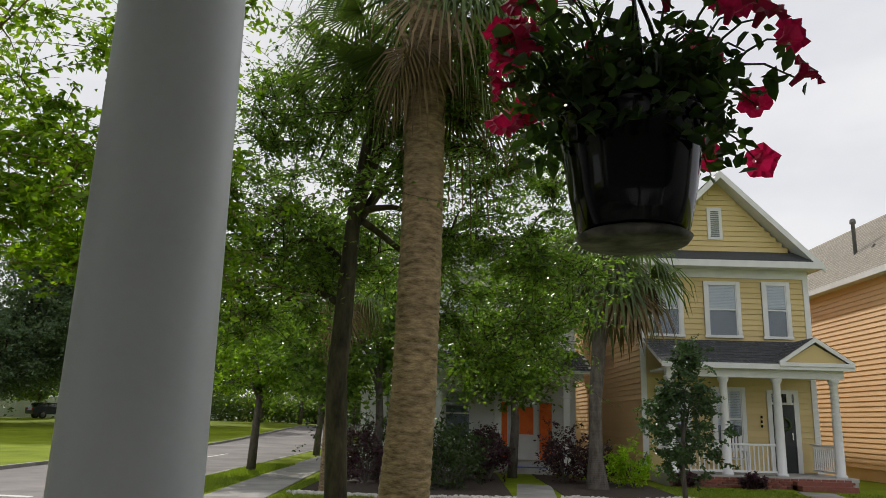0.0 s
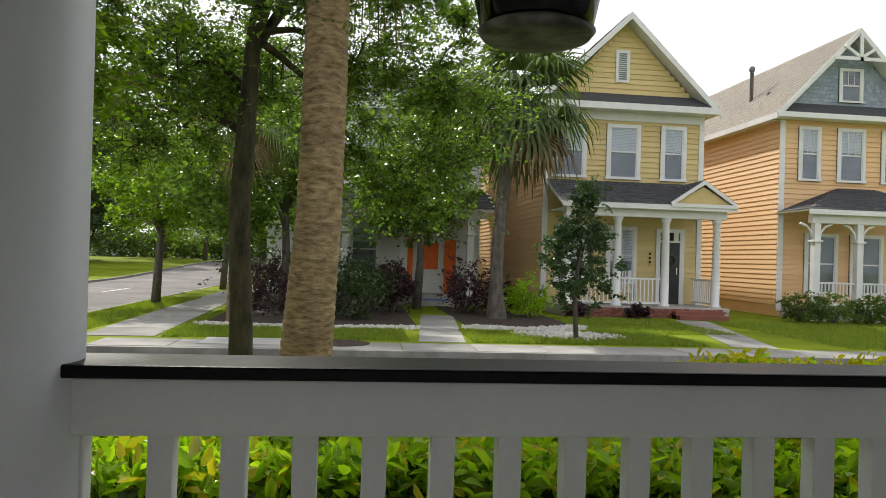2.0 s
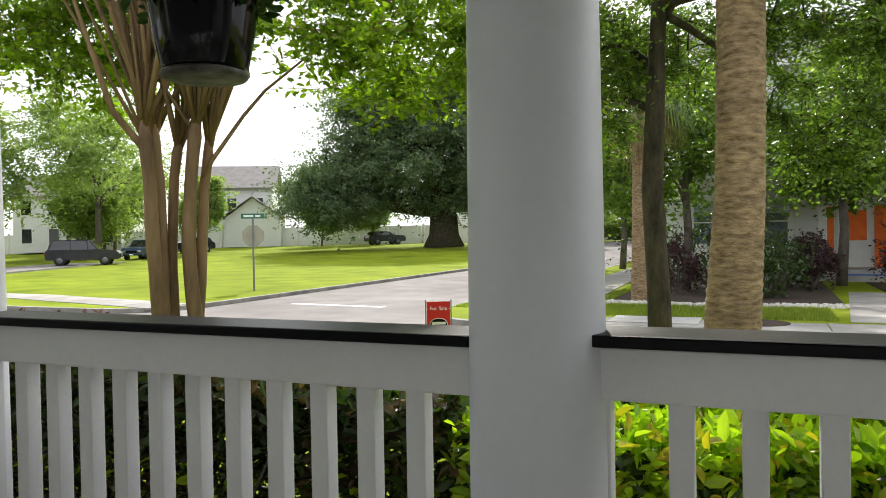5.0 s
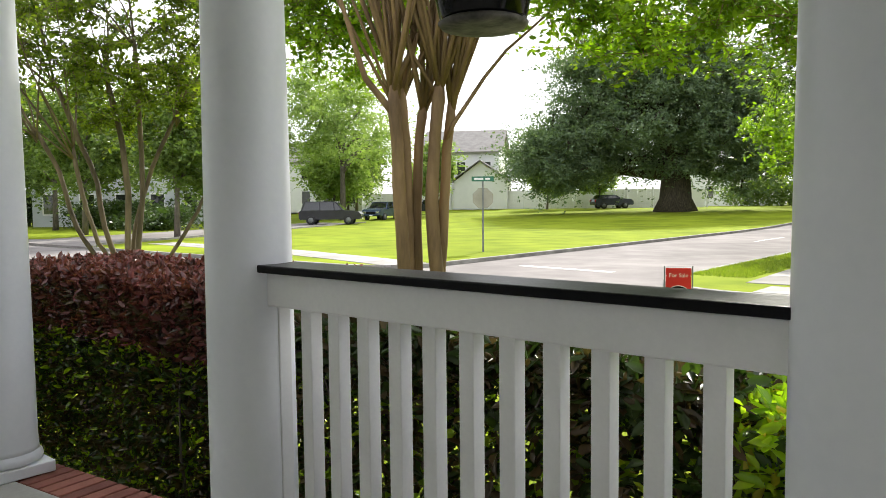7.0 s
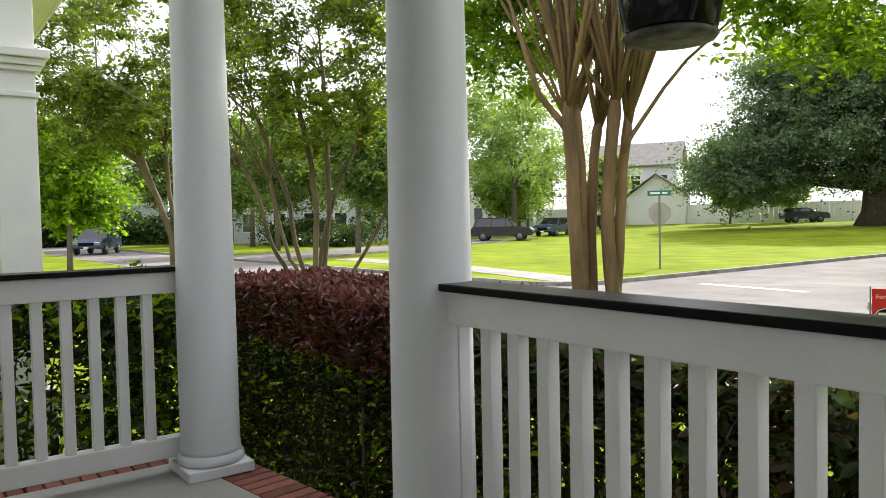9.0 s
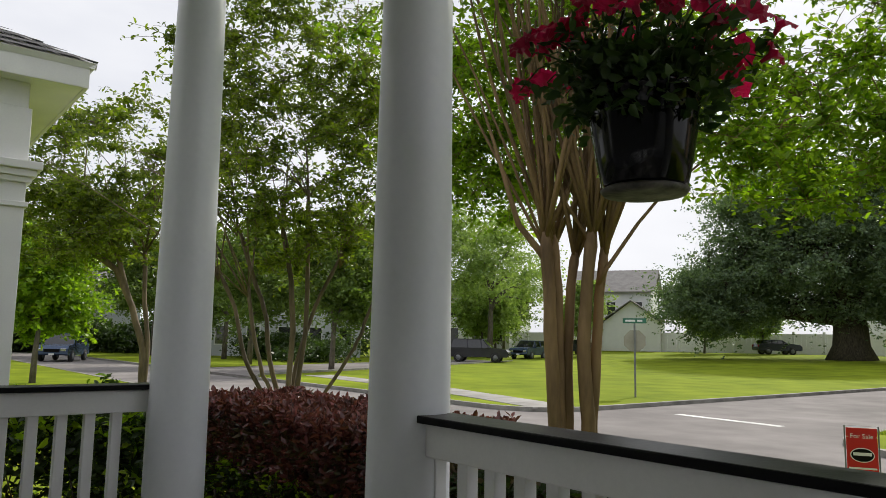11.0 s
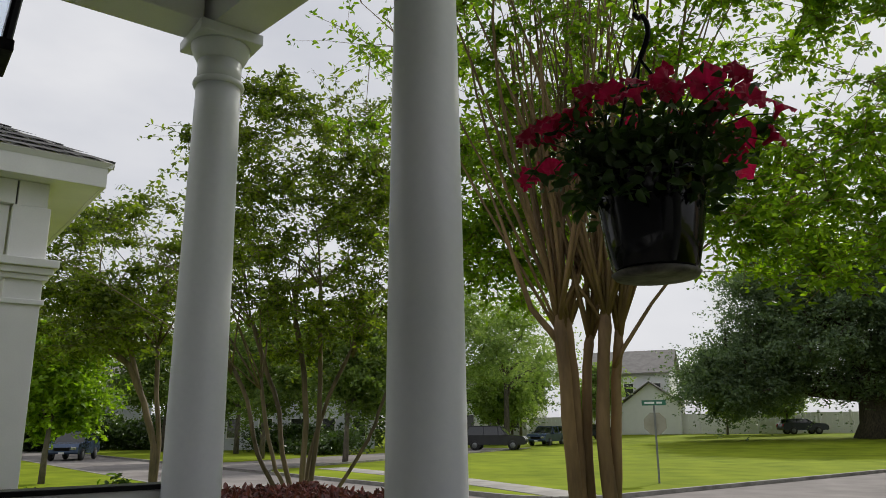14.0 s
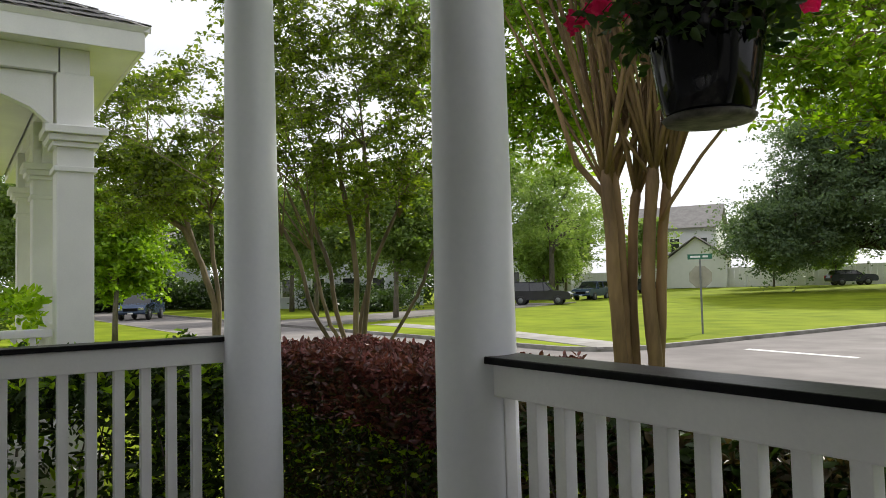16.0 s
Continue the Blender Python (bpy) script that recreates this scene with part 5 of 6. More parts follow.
    part("porch_ceiling", Shape().box(P0 + 0.1, PY + 0.38, 2.7, P1 - 0.1, Y - 0.04, 2.76), WHITE, h)
    part("porch_fascia", Shape().box(P0 - 0.1, PY - 0.14, 2.74, P1 + 0.12, PY - 0.10, 2.9, 0.005), WHITE, h)
    roof_slab(h, (P0 - 0.1, PY - 0.1, 2.9), (P1 + 0.1, PY - 0.1, 2.9), (P1 - 0.2, Y - 0.03, 3.78), (P0 - 0.1, Y - 0.03, 3.78), 0.1, SHINGLE_D, 9, 30)
    pm, pw, pt = 11.45, 1.08, 3.70
    part("pediment", Shape().solid([(pm - pw + 0.15, PY - 0.06, 2.95), (pm + pw - 0.15, PY - 0.06, 2.95), (pm, PY - 0.06, pt - 0.2)], [(pm - pw + 0.15, PY + 0.1, 2.95), (pm + pw - 0.15, PY + 0.1, 2.95), (pm, PY + 0.1, pt - 0.2)]), SIDING_Y, h)
    part("pediment_sill", Shape().box(pm - pw, PY - 0.18, 2.84, pm + pw, PY - 0.145, 2.95, 0.005), WHITE, h)
    for s in (-1, 1):
        x = pm + s * pw
        part("pediment_rake", Shape().solid([(x, PY - 0.16, 2.86), (pm, PY - 0.16, pt - 0.14), (pm, PY - 0.16, pt), (x, PY - 0.16, 2.98)], [(x, PY - 0.1, 2.86), (pm, PY - 0.1, pt - 0.14), (pm, PY - 0.1, pt), (x, PY - 0.1, 2.98)]), WHITE, h)
        A, B_, C_, D_ = (x, PY - 0.14, 2.985), (x, PY + 0.8, 2.985), (pm, Y - 0.3, pt), (pm, PY - 0.14, pt)
        roof_slab(h, A, B_, C_, D_, 0.06, SHINGLE_D, 6, 10, "pediment_roof")
    small_rail(h, 8.97, 10.26, PY + 0.25, PF + 0.08, 0.62)
    small_rail(h, 7.38, 8.70, PY + 0.25, PF + 0.08, 0.62)
    small_rail(h, 21.9, Y - 0.1, 12.07, PF + 0.08, 0.62, "y")
    bars = part("house_number_plate", Shape().box(10.56, Y - 0.05, 1.0, 10.64, Y - 0.036, 1.5), SIDING_Y, h)
    for k in range(3):
        part("dark_bar", Shape().box(10.57, Y - 0.058, 1.08 + 0.14 * k, 10.63, Y - 0.051, 1.16 + 0.14 * k), BLACK, bars)
    # rocking chair on the porch
    c = thing("porch_chair", (9.4, 22.5, PF), "white slatted rocking chair on the yellow house porch", "chair")
    for x in (9.15, 9.65):
        part("leg", Shape().box(x - 0.03, 22.3, PF, x + 0.03, 22.36, PF + 0.62), WHITE, c)
        part("back_post", Shape().box(x - 0.03, 22.75, PF, x + 0.03, 22.81, PF + 1.1), WHITE, c)
        part("arm", Shape().box(x - 0.05, 22.28, PF + 0.62, x + 0.05, 22.8, PF + 0.65), WHITE, c)
    part("seat", Shape().box(9.15, 22.3, PF + 0.4, 9.65, 22.78, PF + 0.44, 0.01), WHITE, c)
    for k in range(5):
        part("back_slat", Shape().box(9.2 + 0.095 * k, 22.77, PF + 0.46, 9.25 + 0.095 * k, 22.79, PF + 1.08), WHITE, c)
    for ob in (h, c):
        enlarge(ob, 1.034, -0.237, 0.065)
    return h


yellow_house()


def orange_house():
    X0, X1, Y, YB = 15.05, 20.1, 23.6, 38.0
    G, EAVE, APEX = -0.6, 6.35, 9.4
    mid = 17.6
    h = thing("orange_house", (mid, 30, G), "two-storey orange clapboard house with a grey shingled gable", "house", "houses across the street")
    part("wall", Shape().box(X0, Y, G, X1, YB, EAVE), SIDING_O, h)
    siding(h, X0, X1, Y, -0.2, EAVE, SIDING_O)
    siding(h, Y, YB, X0, -0.2, EAVE, SIDING_O, axis="y")
    part("gable", Shape().solid([(X0, Y, EAVE), (X1, Y, EAVE), (mid, Y, APEX - 0.2)], [(X0, Y + 0.2, EAVE), (X1, Y + 0.2, EAVE), (mid, Y + 0.2, APEX - 0.2)]), SHAKE, h)
    sh = Shape()
    rng = random.Random(9)
    for r in range(16):
        z = 6.75 + 0.14 * r
        half = (APEX - 0.35 - z) * (mid - X0) / (APEX - 0.35 - EAVE)
        n = int(half * 2 / 0.16)
        for k in range(n):
            x = mid - half + (k + 0.5 * (r % 2)) * 2 * half / n
            w = 2 * half / n
            sh.solid([(x, Y - 0.025, z), (x + w * 0.96, Y - 0.025, z), (x + w * 0.96, Y - 0.004, z), (x, Y - 0.004, z)], [(x, Y - 0.01, z + 0.145), (x + w * 0.96, Y - 0.01, z + 0.145), (x + w * 0.96, Y - 0.004, z + 0.145), (x, Y - 0.004, z + 0.145)])
    tagged(part("gable_cladding", sh, SHAKE, h), kind="stuff")
    ex0, ex1, yf = X0 - 0.4, X1 + 0.45, Y - 0.5
    roof_slab(h, (ex0, yf, EAVE), (ex0, YB + 0.4, EAVE), (mid, YB + 0.4, APEX), (mid, yf, APEX), 0.16, SHINGLE_T, 30, 70)
    roof_slab(h, (ex1, YB + 0.4, EAVE), (ex1, yf, EAVE), (mid, yf, APEX), (mid, YB + 0.4, APEX), 0.16, SHINGLE_T, 30, 70)
    for x in (ex0, ex1):
        part("bargeboard", Shape().solid([(x, yf - 0.04, EAVE - 0.2), (mid, yf - 0.04, APEX - 0.22), (mid, yf - 0.04, APEX), (x, yf - 0.04, EAVE + 0.02)], [(x, yf, EAVE - 0.2), (mid, yf, APEX - 0.22), (mid, yf, APEX), (x, yf, EAVE + 0.02)]), WHITE, h)
    tb = Shape().box(mid - 1.0, yf - 0.1, 8.25, mid + 1.0, yf - 0.05, 8.37).box(mid - 0.06, yf - 0.1, 8.25, mid + 0.06, yf - 0.05, 9.20)
    for s in (-1, 1):
        tb.solid([(mid + s * 0.1, yf - 0.1, 8.35), (mid + s * 0.62, yf - 0.1, 8.70), (mid + s * 0.58, yf - 0.1, 8.78), (mid + s * 0.04, yf - 0.1, 8.44)], [(mid + s * 0.1, yf - 0.05, 8.35), (mid + s * 0.62, yf - 0.05, 8.70), (mid + s * 0.58, yf - 0.05, 8.78), (mid + s * 0.04, yf - 0.05, 8.44)])
    part("gable_truss", tb, WHITE, h, "white decorative gable truss")
    part("skirt_roof", Shape().solid([(ex0 + 0.1, yf, 6.38), (ex1 - 0.1, yf, 6.38), (X1, Y, 6.38), (X0, Y, 6.38)], [(ex0 + 0.1, yf, 6.42), (ex1 - 0.1, yf, 6.42), (X1, Y - 0.03, 6.8), (X0, Y - 0.03, 6.8)]), SHINGLE_D, h)
    part("fascia", Shape().box(ex0 + 0.05, yf - 0.05, 6.2, ex1 - 0.05, yf - 0.01, 6.38, 0.006), WHITE, h)
    part("soffit", Shape().box(ex0 + 0.05, yf - 0.01, 6.2, ex1 - 0.05, Y - 0.03, 6.24), WHITE, h)
    part("side_fascia", Shape().box(ex0 - 0.03, yf, EAVE - 0.2, ex0 + 0.0, YB + 0.4, EAVE), WHITE, h)
    part("side_soffit", Shape().box(ex0, yf + 0.5, EAVE - 0.19, X0 - 0.03, YB + 0.4, EAVE - 0.16), WHITE, h)
    part("corner_board", Shape().box(X0 - 0.04, Y - 0.07, -0.4, X0 + 0.16, Y - 0.031, 6.2, 0.006), WHITE, h)
    window(h, 15.70, 16.53, 4.1, 6.0, Y - 0.035, 0.45, 0.12, True)
    window(h, 17.14, 18.2, 4.1, 6.0, Y - 0.035, 0.45, 0.12, True)
    window(h, 17.15, 18.05, 6.9, 8.1, Y - 0.035, 0.0, 0.1, True)
    window(h, 18.8, 19.6, 4.1, 6.0, Y - 0.035, 0.45, 0.12, True)
    part("vent_pipe", Shape().lathe([(0.07, 7.5), (0.07, 8.75), (0.11, 8.76), (0.11, 8.9), (0.07, 8.95)], 15.85, 27.0, 16), METAL, h, smooth=True)
    part("roof_vent", Shape().lathe([(0.12, 7.3), (0.11, 7.62), (0.02, 7.7)], 15.9, 25.8, 12), BLACK, h, smooth=True)
    PY, PF = 21.8, -0.2
    part("porch_slab", Shape().box(15.2, PY, -0.69, 20.0, Y - 0.04, PF, 0.01), CONCRETE, h)
    part("porch_beam", Shape().box(15.2, PY + 0.08, 2.55, 20.0, PY + 0.32, 2.85, 0.008), WHITE, h)
    part("porch_fascia", Shape().box(14.95, PY - 0.16, 2.82, 20.3, PY - 0.12, 2.98, 0.005), WHITE, h)
    roof_slab(h, (14.95, PY - 0.12, 2.98), (20.3, PY - 0.12, 2.98), (18.6, Y - 0.03, 3.9), (17.2, Y - 0.03, 3.9), 0.1, SHINGLE_D, 9, 34)
    roof_slab(h, (14.95, Y - 0.03, 2.98), (14.95, PY - 0.12, 2.98), (17.2, Y - 0.04, 3.9), (17.2, Y - 0.03, 3.9), 0.06, SHINGLE_D, 9, 10)
    for x in (15.4, 16.9, 19.2):
        post(h, x, PY + 0.2, PF, 2.55, 0.11, True)
        for s in (-1, 1):
            br = [(x + s * 0.11, PY + 0.2, 2.0), (x + s * 0.16, PY + 0.2, 2.25), (x + s * 0.32, PY + 0.2, 2.44), (x + s * 0.55, PY + 0.2, 2.53)]
            part("bracket", Shape().tube(br, 0.045, 8), WHITE, h, smooth=True)
    small_rail(h, 15.52, 16.78, PY + 0.2, PF + 0.08, 0.65)
    small_rail(h, 17.02, 19.08, PY + 0.2, PF + 0.08, 0.65)
    for x in (16.0, 17.7):
        w = window(h, x, x + 1.25, 0.2, 2.3, Y - 0.035, 0.0, 0.12)
    enlarge(h, 1.034, -0.05, 0.065)
    return h


orange_house()


def white_house():
    X0, X1, Y, YB = -2.6, 5.3, 27.0, 38.0
    G, EAVE = -0.6, 6.9
    h = thing("white_house", (1.3, 32, G), "white two-storey house mostly hidden behind trees", "house", "houses across the street")
    part("wall", Shape().box(X0, Y, G, X1, YB, EAVE), SIDING_W, h)
    siding(h, X0, X1, Y, -0.2, EAVE, SIDING_W)
    siding(h, Y, YB, X0, -0.2, EAVE, SIDING_W, axis="y")
    roof_slab(h, (X0 - 0.5, Y - 0.6, EAVE), (X1 + 0.5, Y - 0.6, EAVE), (X1 + 0.5, 32.5, 9.6), (X0 - 0.5, 32.5, 9.6), 0.15, SHINGLE_D, 22, 40)
    roof_slab(h, (X1 + 0.5, YB + 0.6, EAVE), (X0 - 0.5, YB + 0.6, EAVE), (X0 - 0.5, 32.5, 9.6), (X1 + 0.5, 32.5, 9.6), 0.15, SHINGLE_D, 22, 40)
    part("fascia", Shape().box(X0 - 0.5, Y - 0.66, EAVE - 0.25, X1 + 0.5, Y - 0.61, EAVE, 0.006), WHITE, h)
    for x in (-1.8, 0.6, 3.2):
        window(h, x, x + 1.15, 4.2, 6.0, Y - 0.035, 0.4)
    window(h, -1.9, -0.6, 0.5, 2.3, Y - 0.035, 0.3)
    window(h, 0.3, 1.5, 0.5, 2.3, Y - 0.035, 0.3)
    PY, PF = 25.2, -0.2
    part("porch_slab", Shape().box(X0, PY, -0.69, X1, Y - 0.04, PF, 0.01), CONCRETE, h)
    for x in (-2.4, 0.2, 2.3, 4.7):
        post(h, x, PY + 0.2, PF, 2.6, 0.12, True)
    part("porch_beam", Shape().box(X0, PY + 0.08, 2.6, X1, PY + 0.32, 2.9, 0.008), WHITE, h)
    roof_slab(h, (X0 - 0.3, PY - 0.3, 2.92), (X1 + 0.3, PY - 0.3, 2.92), (X1 + 0.3, Y - 0.03, 3.7), (X0 - 0.3, Y - 0.03, 3.7), 0.1, SHINGLE_D, 8, 34)
    small_rail(h, -2.3, 0.1, PY + 0.2, PF + 0.08, 0.65)
    small_rail(h, 0.3, 2.2, PY + 0.2, PF + 0.08, 0.65)
    part("front_door", Shape().box(2.85, Y - 0.07, PF, 3.85, Y - 0.036, 1.85, 0.008), WHITE, h, "white front door")
    for x in (2.3, 3.95):
        part("side_light", Shape().box(x, Y - 0.06, PF, x + 0.45, Y - 0.036, 1.85), ORANGE, h, "orange door surround panel")
    part("door_pane", Shape().box(2.98, Y - 0.09, 0.7, 3.72, Y - 0.071, 1.7), ORANGE, h, "orange decorated door window")
    part("step", Shape().box(2.6, PY - 0.5, -0.69, 4.1, PY - 0.01, -0.36, 0.01), CONCRETE, h)
    return h


white_house()
m = thing("doormat", (3.35, 24.95, -0.36), "bright blue mat on the front step", "doormat")
part("mat", Shape().box(2.75, 24.72, -0.36, 3.95, 25.17, -0.34, 0.006), BLUE, m)

# ---- planting in front of the houses ----
def bush(x, y, r, hgt, mat, seed, label, size=0.09, n=2600):
    rng = np.random.default_rng(seed)
    top = thing("bush", (x, y, LAWN), label, "shrub", "shrubs by the houses")
    st = Shape()
    for k in range(12):
        a = rng.uniform(0, 6.3)
        st.tube(bend((x, y, LAWN), (x + 0.6 * r * math.cos(a), y + 0.6 * r * math.sin(a), LAWN + hgt * rng.uniform(0.5, 0.85)), 0.05, rng, 4), [0.02, 0.015, 0.01, 0.006], 5)
    part("stemwork", st, BARK_GREY, top)
    cs = clumps(rng, (x, y, LAWN + hgt * 0.5), (r * 0.85, r * 0.85, hgt * 0.45), 34, 0.4)
    leaves("foliage", scatter(rng, cs, n // 34, (0.2 * r, 0.2 * r, 0.13 * hgt)), size, mat, top, up=0.6, rng=rng)
    return top


BUSHES = [(0.6, 18.4, 1.0, 1.6, LEAF_DARK), (-0.9, 20.8, 1.2, 2.2, LEAF_DARK), (1.9, 23.6, 0.7, 1.6, LEAF_DARK), (-2.4, 21.5, 1.2, 2.4, LEAF_DARK), (-0.2, 19.2, 0.9, 1.5, LEAF_DARK), (1.0, 20.6, 0.8, 1.4, LEAF_DARK), (1.75, 21.0, 0.75, 1.7, LEAF_PURPLE), (3.95, 21.3, 0.9, 1.8, LEAF_PURPLE), (4.9, 21.2, 0.6, 1.4, LEAF_PURPLE), (5.75, 20.4, 0.75, 1.25, LEAF_HEDGE), (-1.6, 19.2, 0.8, 1.6, LEAF_PURPLE), (0.2, 22.5, 1.0, 1.9, LEAF_DARK),
          (14.7, 20.9, 0.65, 0.95, LEAF_FAR), (15.7, 20.7, 0.75, 1.0, LEAF_FAR), (16.9, 20.6, 0.8, 0.95, LEAF_FAR), (18.1, 20.5, 0.8, 1.0, LEAF_FAR), (7.4, 20.9, 0.35, 0.5, LEAF_PURPLE), (9.3, 20.9, 0.4, 0.45, LEAF_PURPLE)]
for k, (x, y, r, hh, mm) in enumerate(BUSHES):
    bush(x, y, r, hh, mm, 300 + k, "dark purple-leaved shrub in the front bed" if mm is LEAF_PURPLE else "rounded green shrub in the front bed")


def bed(name, poly, mat, label, z=LAWN + 0.02):
    return setting(name, Shape().slab(poly, -0.6, z), mat, label, "flower bed")


bed("mulch_bed_west", [(-2.9, 16.4), (-0.6, 15.9), (2.1, 16.4), (2.2, 24.6), (-2.9, 24.6)], MULCH, "dark mulch bed along the white house")
bed("mulch_bed_east", [(3.4, 16.9), (5.0, 16.4), (6.3, 17.4), (6.4, 21.2), (3.4, 24.6)], MULCH, "dark mulch bed round the shaggy palm")
bed("mulch_spot", arc(0.35, 12.98, 0.55, 0, 350, 18), MULCH, "dark round mulch patch behind the kerb", LAWN + 0.02)


def pebbles(name, paths, seed, label):
    """Loose white stones edging the beds."""
    rng = np.random.default_rng(seed)
    sh = Shape()
    for (ax, ay), (bx, by), w, n in paths:
        for k in range(n):
            u = rng.random()
            x = ax + (bx - ax) * u + rng.normal() * w * 0.35
            y = ay + (by - ay) * u + rng.normal() * w * 0.35
            r = rng.uniform(0.03, 0.06)
            a = rng.uniform(0, 6.3)
            z = LAWN + 0.03
            ring = [(x + r * math.cos(a + q * 1.047) * rng.uniform(0.8, 1.2), y + r * 0.8 * math.sin(a + q * 1.047), z) for q in range(6)]
            top = [(x + (p[0] - x) * 0.55, y + (p[1] - y) * 0.55, z + r * 0.9) for p in ring]
            sh.solid([(p[0], p[1], z - 0.03) for p in ring], top)
    return tagged(new(name, sh.mesh(name, PEBBLE)), label, "stones", kind="stuff")


pebbles("pebble_edging", [((-2.9, 16.3), (-0.6, 15.8), 0.3, 260), ((-0.6, 15.8), (2.1, 16.3), 0.3, 300), ((3.4, 16.8), (5.0, 16.2), 0.35, 300), ((5.0, 16.2), (6.3, 17.3), 0.4, 260), ((4.6, 15.2), (6.1, 15.0), 0.75, 700), ((5.2, 16.3), (5.6, 14.5), 0.75, 500)], 401, "loose white pebbles edging the flower beds")


def grass(name, areas, seed, label):
    """Upright blades that break up the lawn."""
    rng = np.random.default_rng(seed)
    pts = []
    for x0, x1, y0, y1, n in areas:
        pts.append(np.stack([rng.uniform(x0, x1, n), rng.uniform(y0, y1, n), np.full(n, LAWN)], 1))
    p = np.concatenate(pts)
    n = len(p)
    a = rng.uniform(0, 2 * math.pi, n)
    hgt = rng.uniform(0.04, 0.085, n)
    w = np.stack([np.cos(a), np.sin(a), np.zeros(n)], 1) * 0.009
    lean = np.stack([rng.normal(size=n) * 0.02, rng.normal(size=n) * 0.02, hgt], 1)
    v = np.stack([p - w, p + w, p + lean], 1).reshape(-1, 3)
    me = bpy.data.meshes.new(name)
    me.vertices.add(3 * n)
    me.vertices.foreach_set("co", v.astype(np.float32).ravel())
    me.loops.add(3 * n)
    me.loops.foreach_set("vertex_index", np.arange(3 * n, dtype=np.int32))
    me.polygons.add(n)
    me.polygons.foreach_set("loop_start", np.arange(0, 3 * n, 3, dtype=np.int32))
    me.materials.append(BLADE)
    me.update(calc_edges=True)
    return tagged(new(name, me), label, "grass", kind="stuff")


grass("grass_blades", [(-3.1, 1.7, 13.6, 15.9, 16000), (3.0, 8.0, 13.5, 16.0, 22000), (6.4, 10, 16, 20.6, 14000), (11.2, 18, 13.5, 20.2, 22000), (-6.1, -4.8, 14.5, 26, 14000), (-3.2, -2.9, 14, 24, 3000), (3.0, 8.0, 13.5, 14.5, 5000)], 402, "short green grass blades on the mown lawns")

# ---- signs ----
def stop_sign(x, y):
    z = LAWN
    s = thing("stop_sign", (x, y, z), "stop sign seen from its bare metal back on a post", "road sign")
    part("post", Shape().box(x - 0.03, y - 0.02, z, x + 0.03, y + 0.02, z + 2.3, 0.004), METAL, s)
    oc = [(x + 0.36 * math.cos(radians(22.5 + 45 * k)), z + 1.75 + 0.36 * math.sin(radians(22.5 + 45 * k))) for k in range(8)]
    part("plate", Shape().solid([(a, y + 0.022, b) for a, b in oc], [(a, y + 0.03, b) for a, b in oc]), SIGNBACK, s, "bare aluminium octagon plate")
    n = part("name_blade", Shape().box(x - 0.36, y - 0.012, z + 2.3, x + 0.36, y + 0.012, z + 2.46, 0.003), SIGNGREEN, s, "green street name blade")
    for k, w in enumerate((0.3, 0.16)):
        part("lettering_bar", Shape().box(x - 0.28 + 0.36 * k, y - 0.017, z + 2.35, x - 0.28 + 0.36 * k + w, y - 0.013, z + 2.41), SIGNWHITE, n)
    s.rotation_euler = (0, 0, radians(36))
    return s


stop_sign(-14.4, 18.05)


def yard_sign(x, y):
    z = LAWN
    w, hgt = 0.27, 0.42
    s = thing("for_sale_sign", (x, y, z), "red for-sale yard sign on a thin metal frame", "yard sign")
    part("frame", Shape().tube([(x - w / 2 - 0.012, y, z), (x - w / 2 - 0.012, y, z + 0.92), (x + w / 2 + 0.012, y, z + 0.92), (x + w / 2 + 0.012, y, z)], 0.008, 6), METAL, s)
    f = part("face", Shape().box(x - w / 2, y - 0.004, z + 0.48, x + w / 2, y + 0.004, z + 0.48 + hgt, 0.001), SIGNRED, s, "red printed face")
    ov = [(x + 0.105 * math.cos(k * math.pi / 12), z + 0.64 + 0.07 * math.sin(k * math.pi / 12)) for k in range(24)]
    part("logo_panel", Shape().solid([(a, y - 0.008, b) for a, b in ov], [(a, y - 0.005, b) for a, b in ov]), SIGNWHITE, f)
    ov = [(x + 0.097 * math.cos(k * math.pi / 12), z + 0.64 + 0.062 * math.sin(k * math.pi / 12)) for k in range(24)]
    part("logo_oval", Shape().solid([(a, y - 0.011, b) for a, b in ov], [(a, y - 0.009, b) for a, b in ov]), BLACK, f)
    part("logo_bar", Shape().box(x - 0.08, y - 0.013, z + 0.635, x + 0.08, y - 0.012, z + 0.665), SIGNWHITE, f)
    part("lettering_bar", Shape().box(x - 0.12, y - 0.009, z + 0.505, x + 0.12, y - 0.006, z + 0.522), SIGNWHITE, f)
    cu = bpy.data.curves.new("for_sale_lettering", "FONT")
    cu.body = "- For Sale -"
    cu.size = 0.062
    cu.align_x = "CENTER"
    cu.extrude = 0.001
    cu.materials.append(SIGNWHITE)
    t = new("lettering", cu)
    t.matrix_basis = Matrix.Translation((x, y - 0.006, z + 0.80)) @ Matrix.Rotation(math.pi / 2, 4, "X")
    attach(t, f)
    t.parent, t.matrix_parent_inverse = s, f.matrix_parent_inverse.copy()
    s.rotation_euler = (0, 0, radians(28))
    return s


yard_sign(-3.02, 6.55)

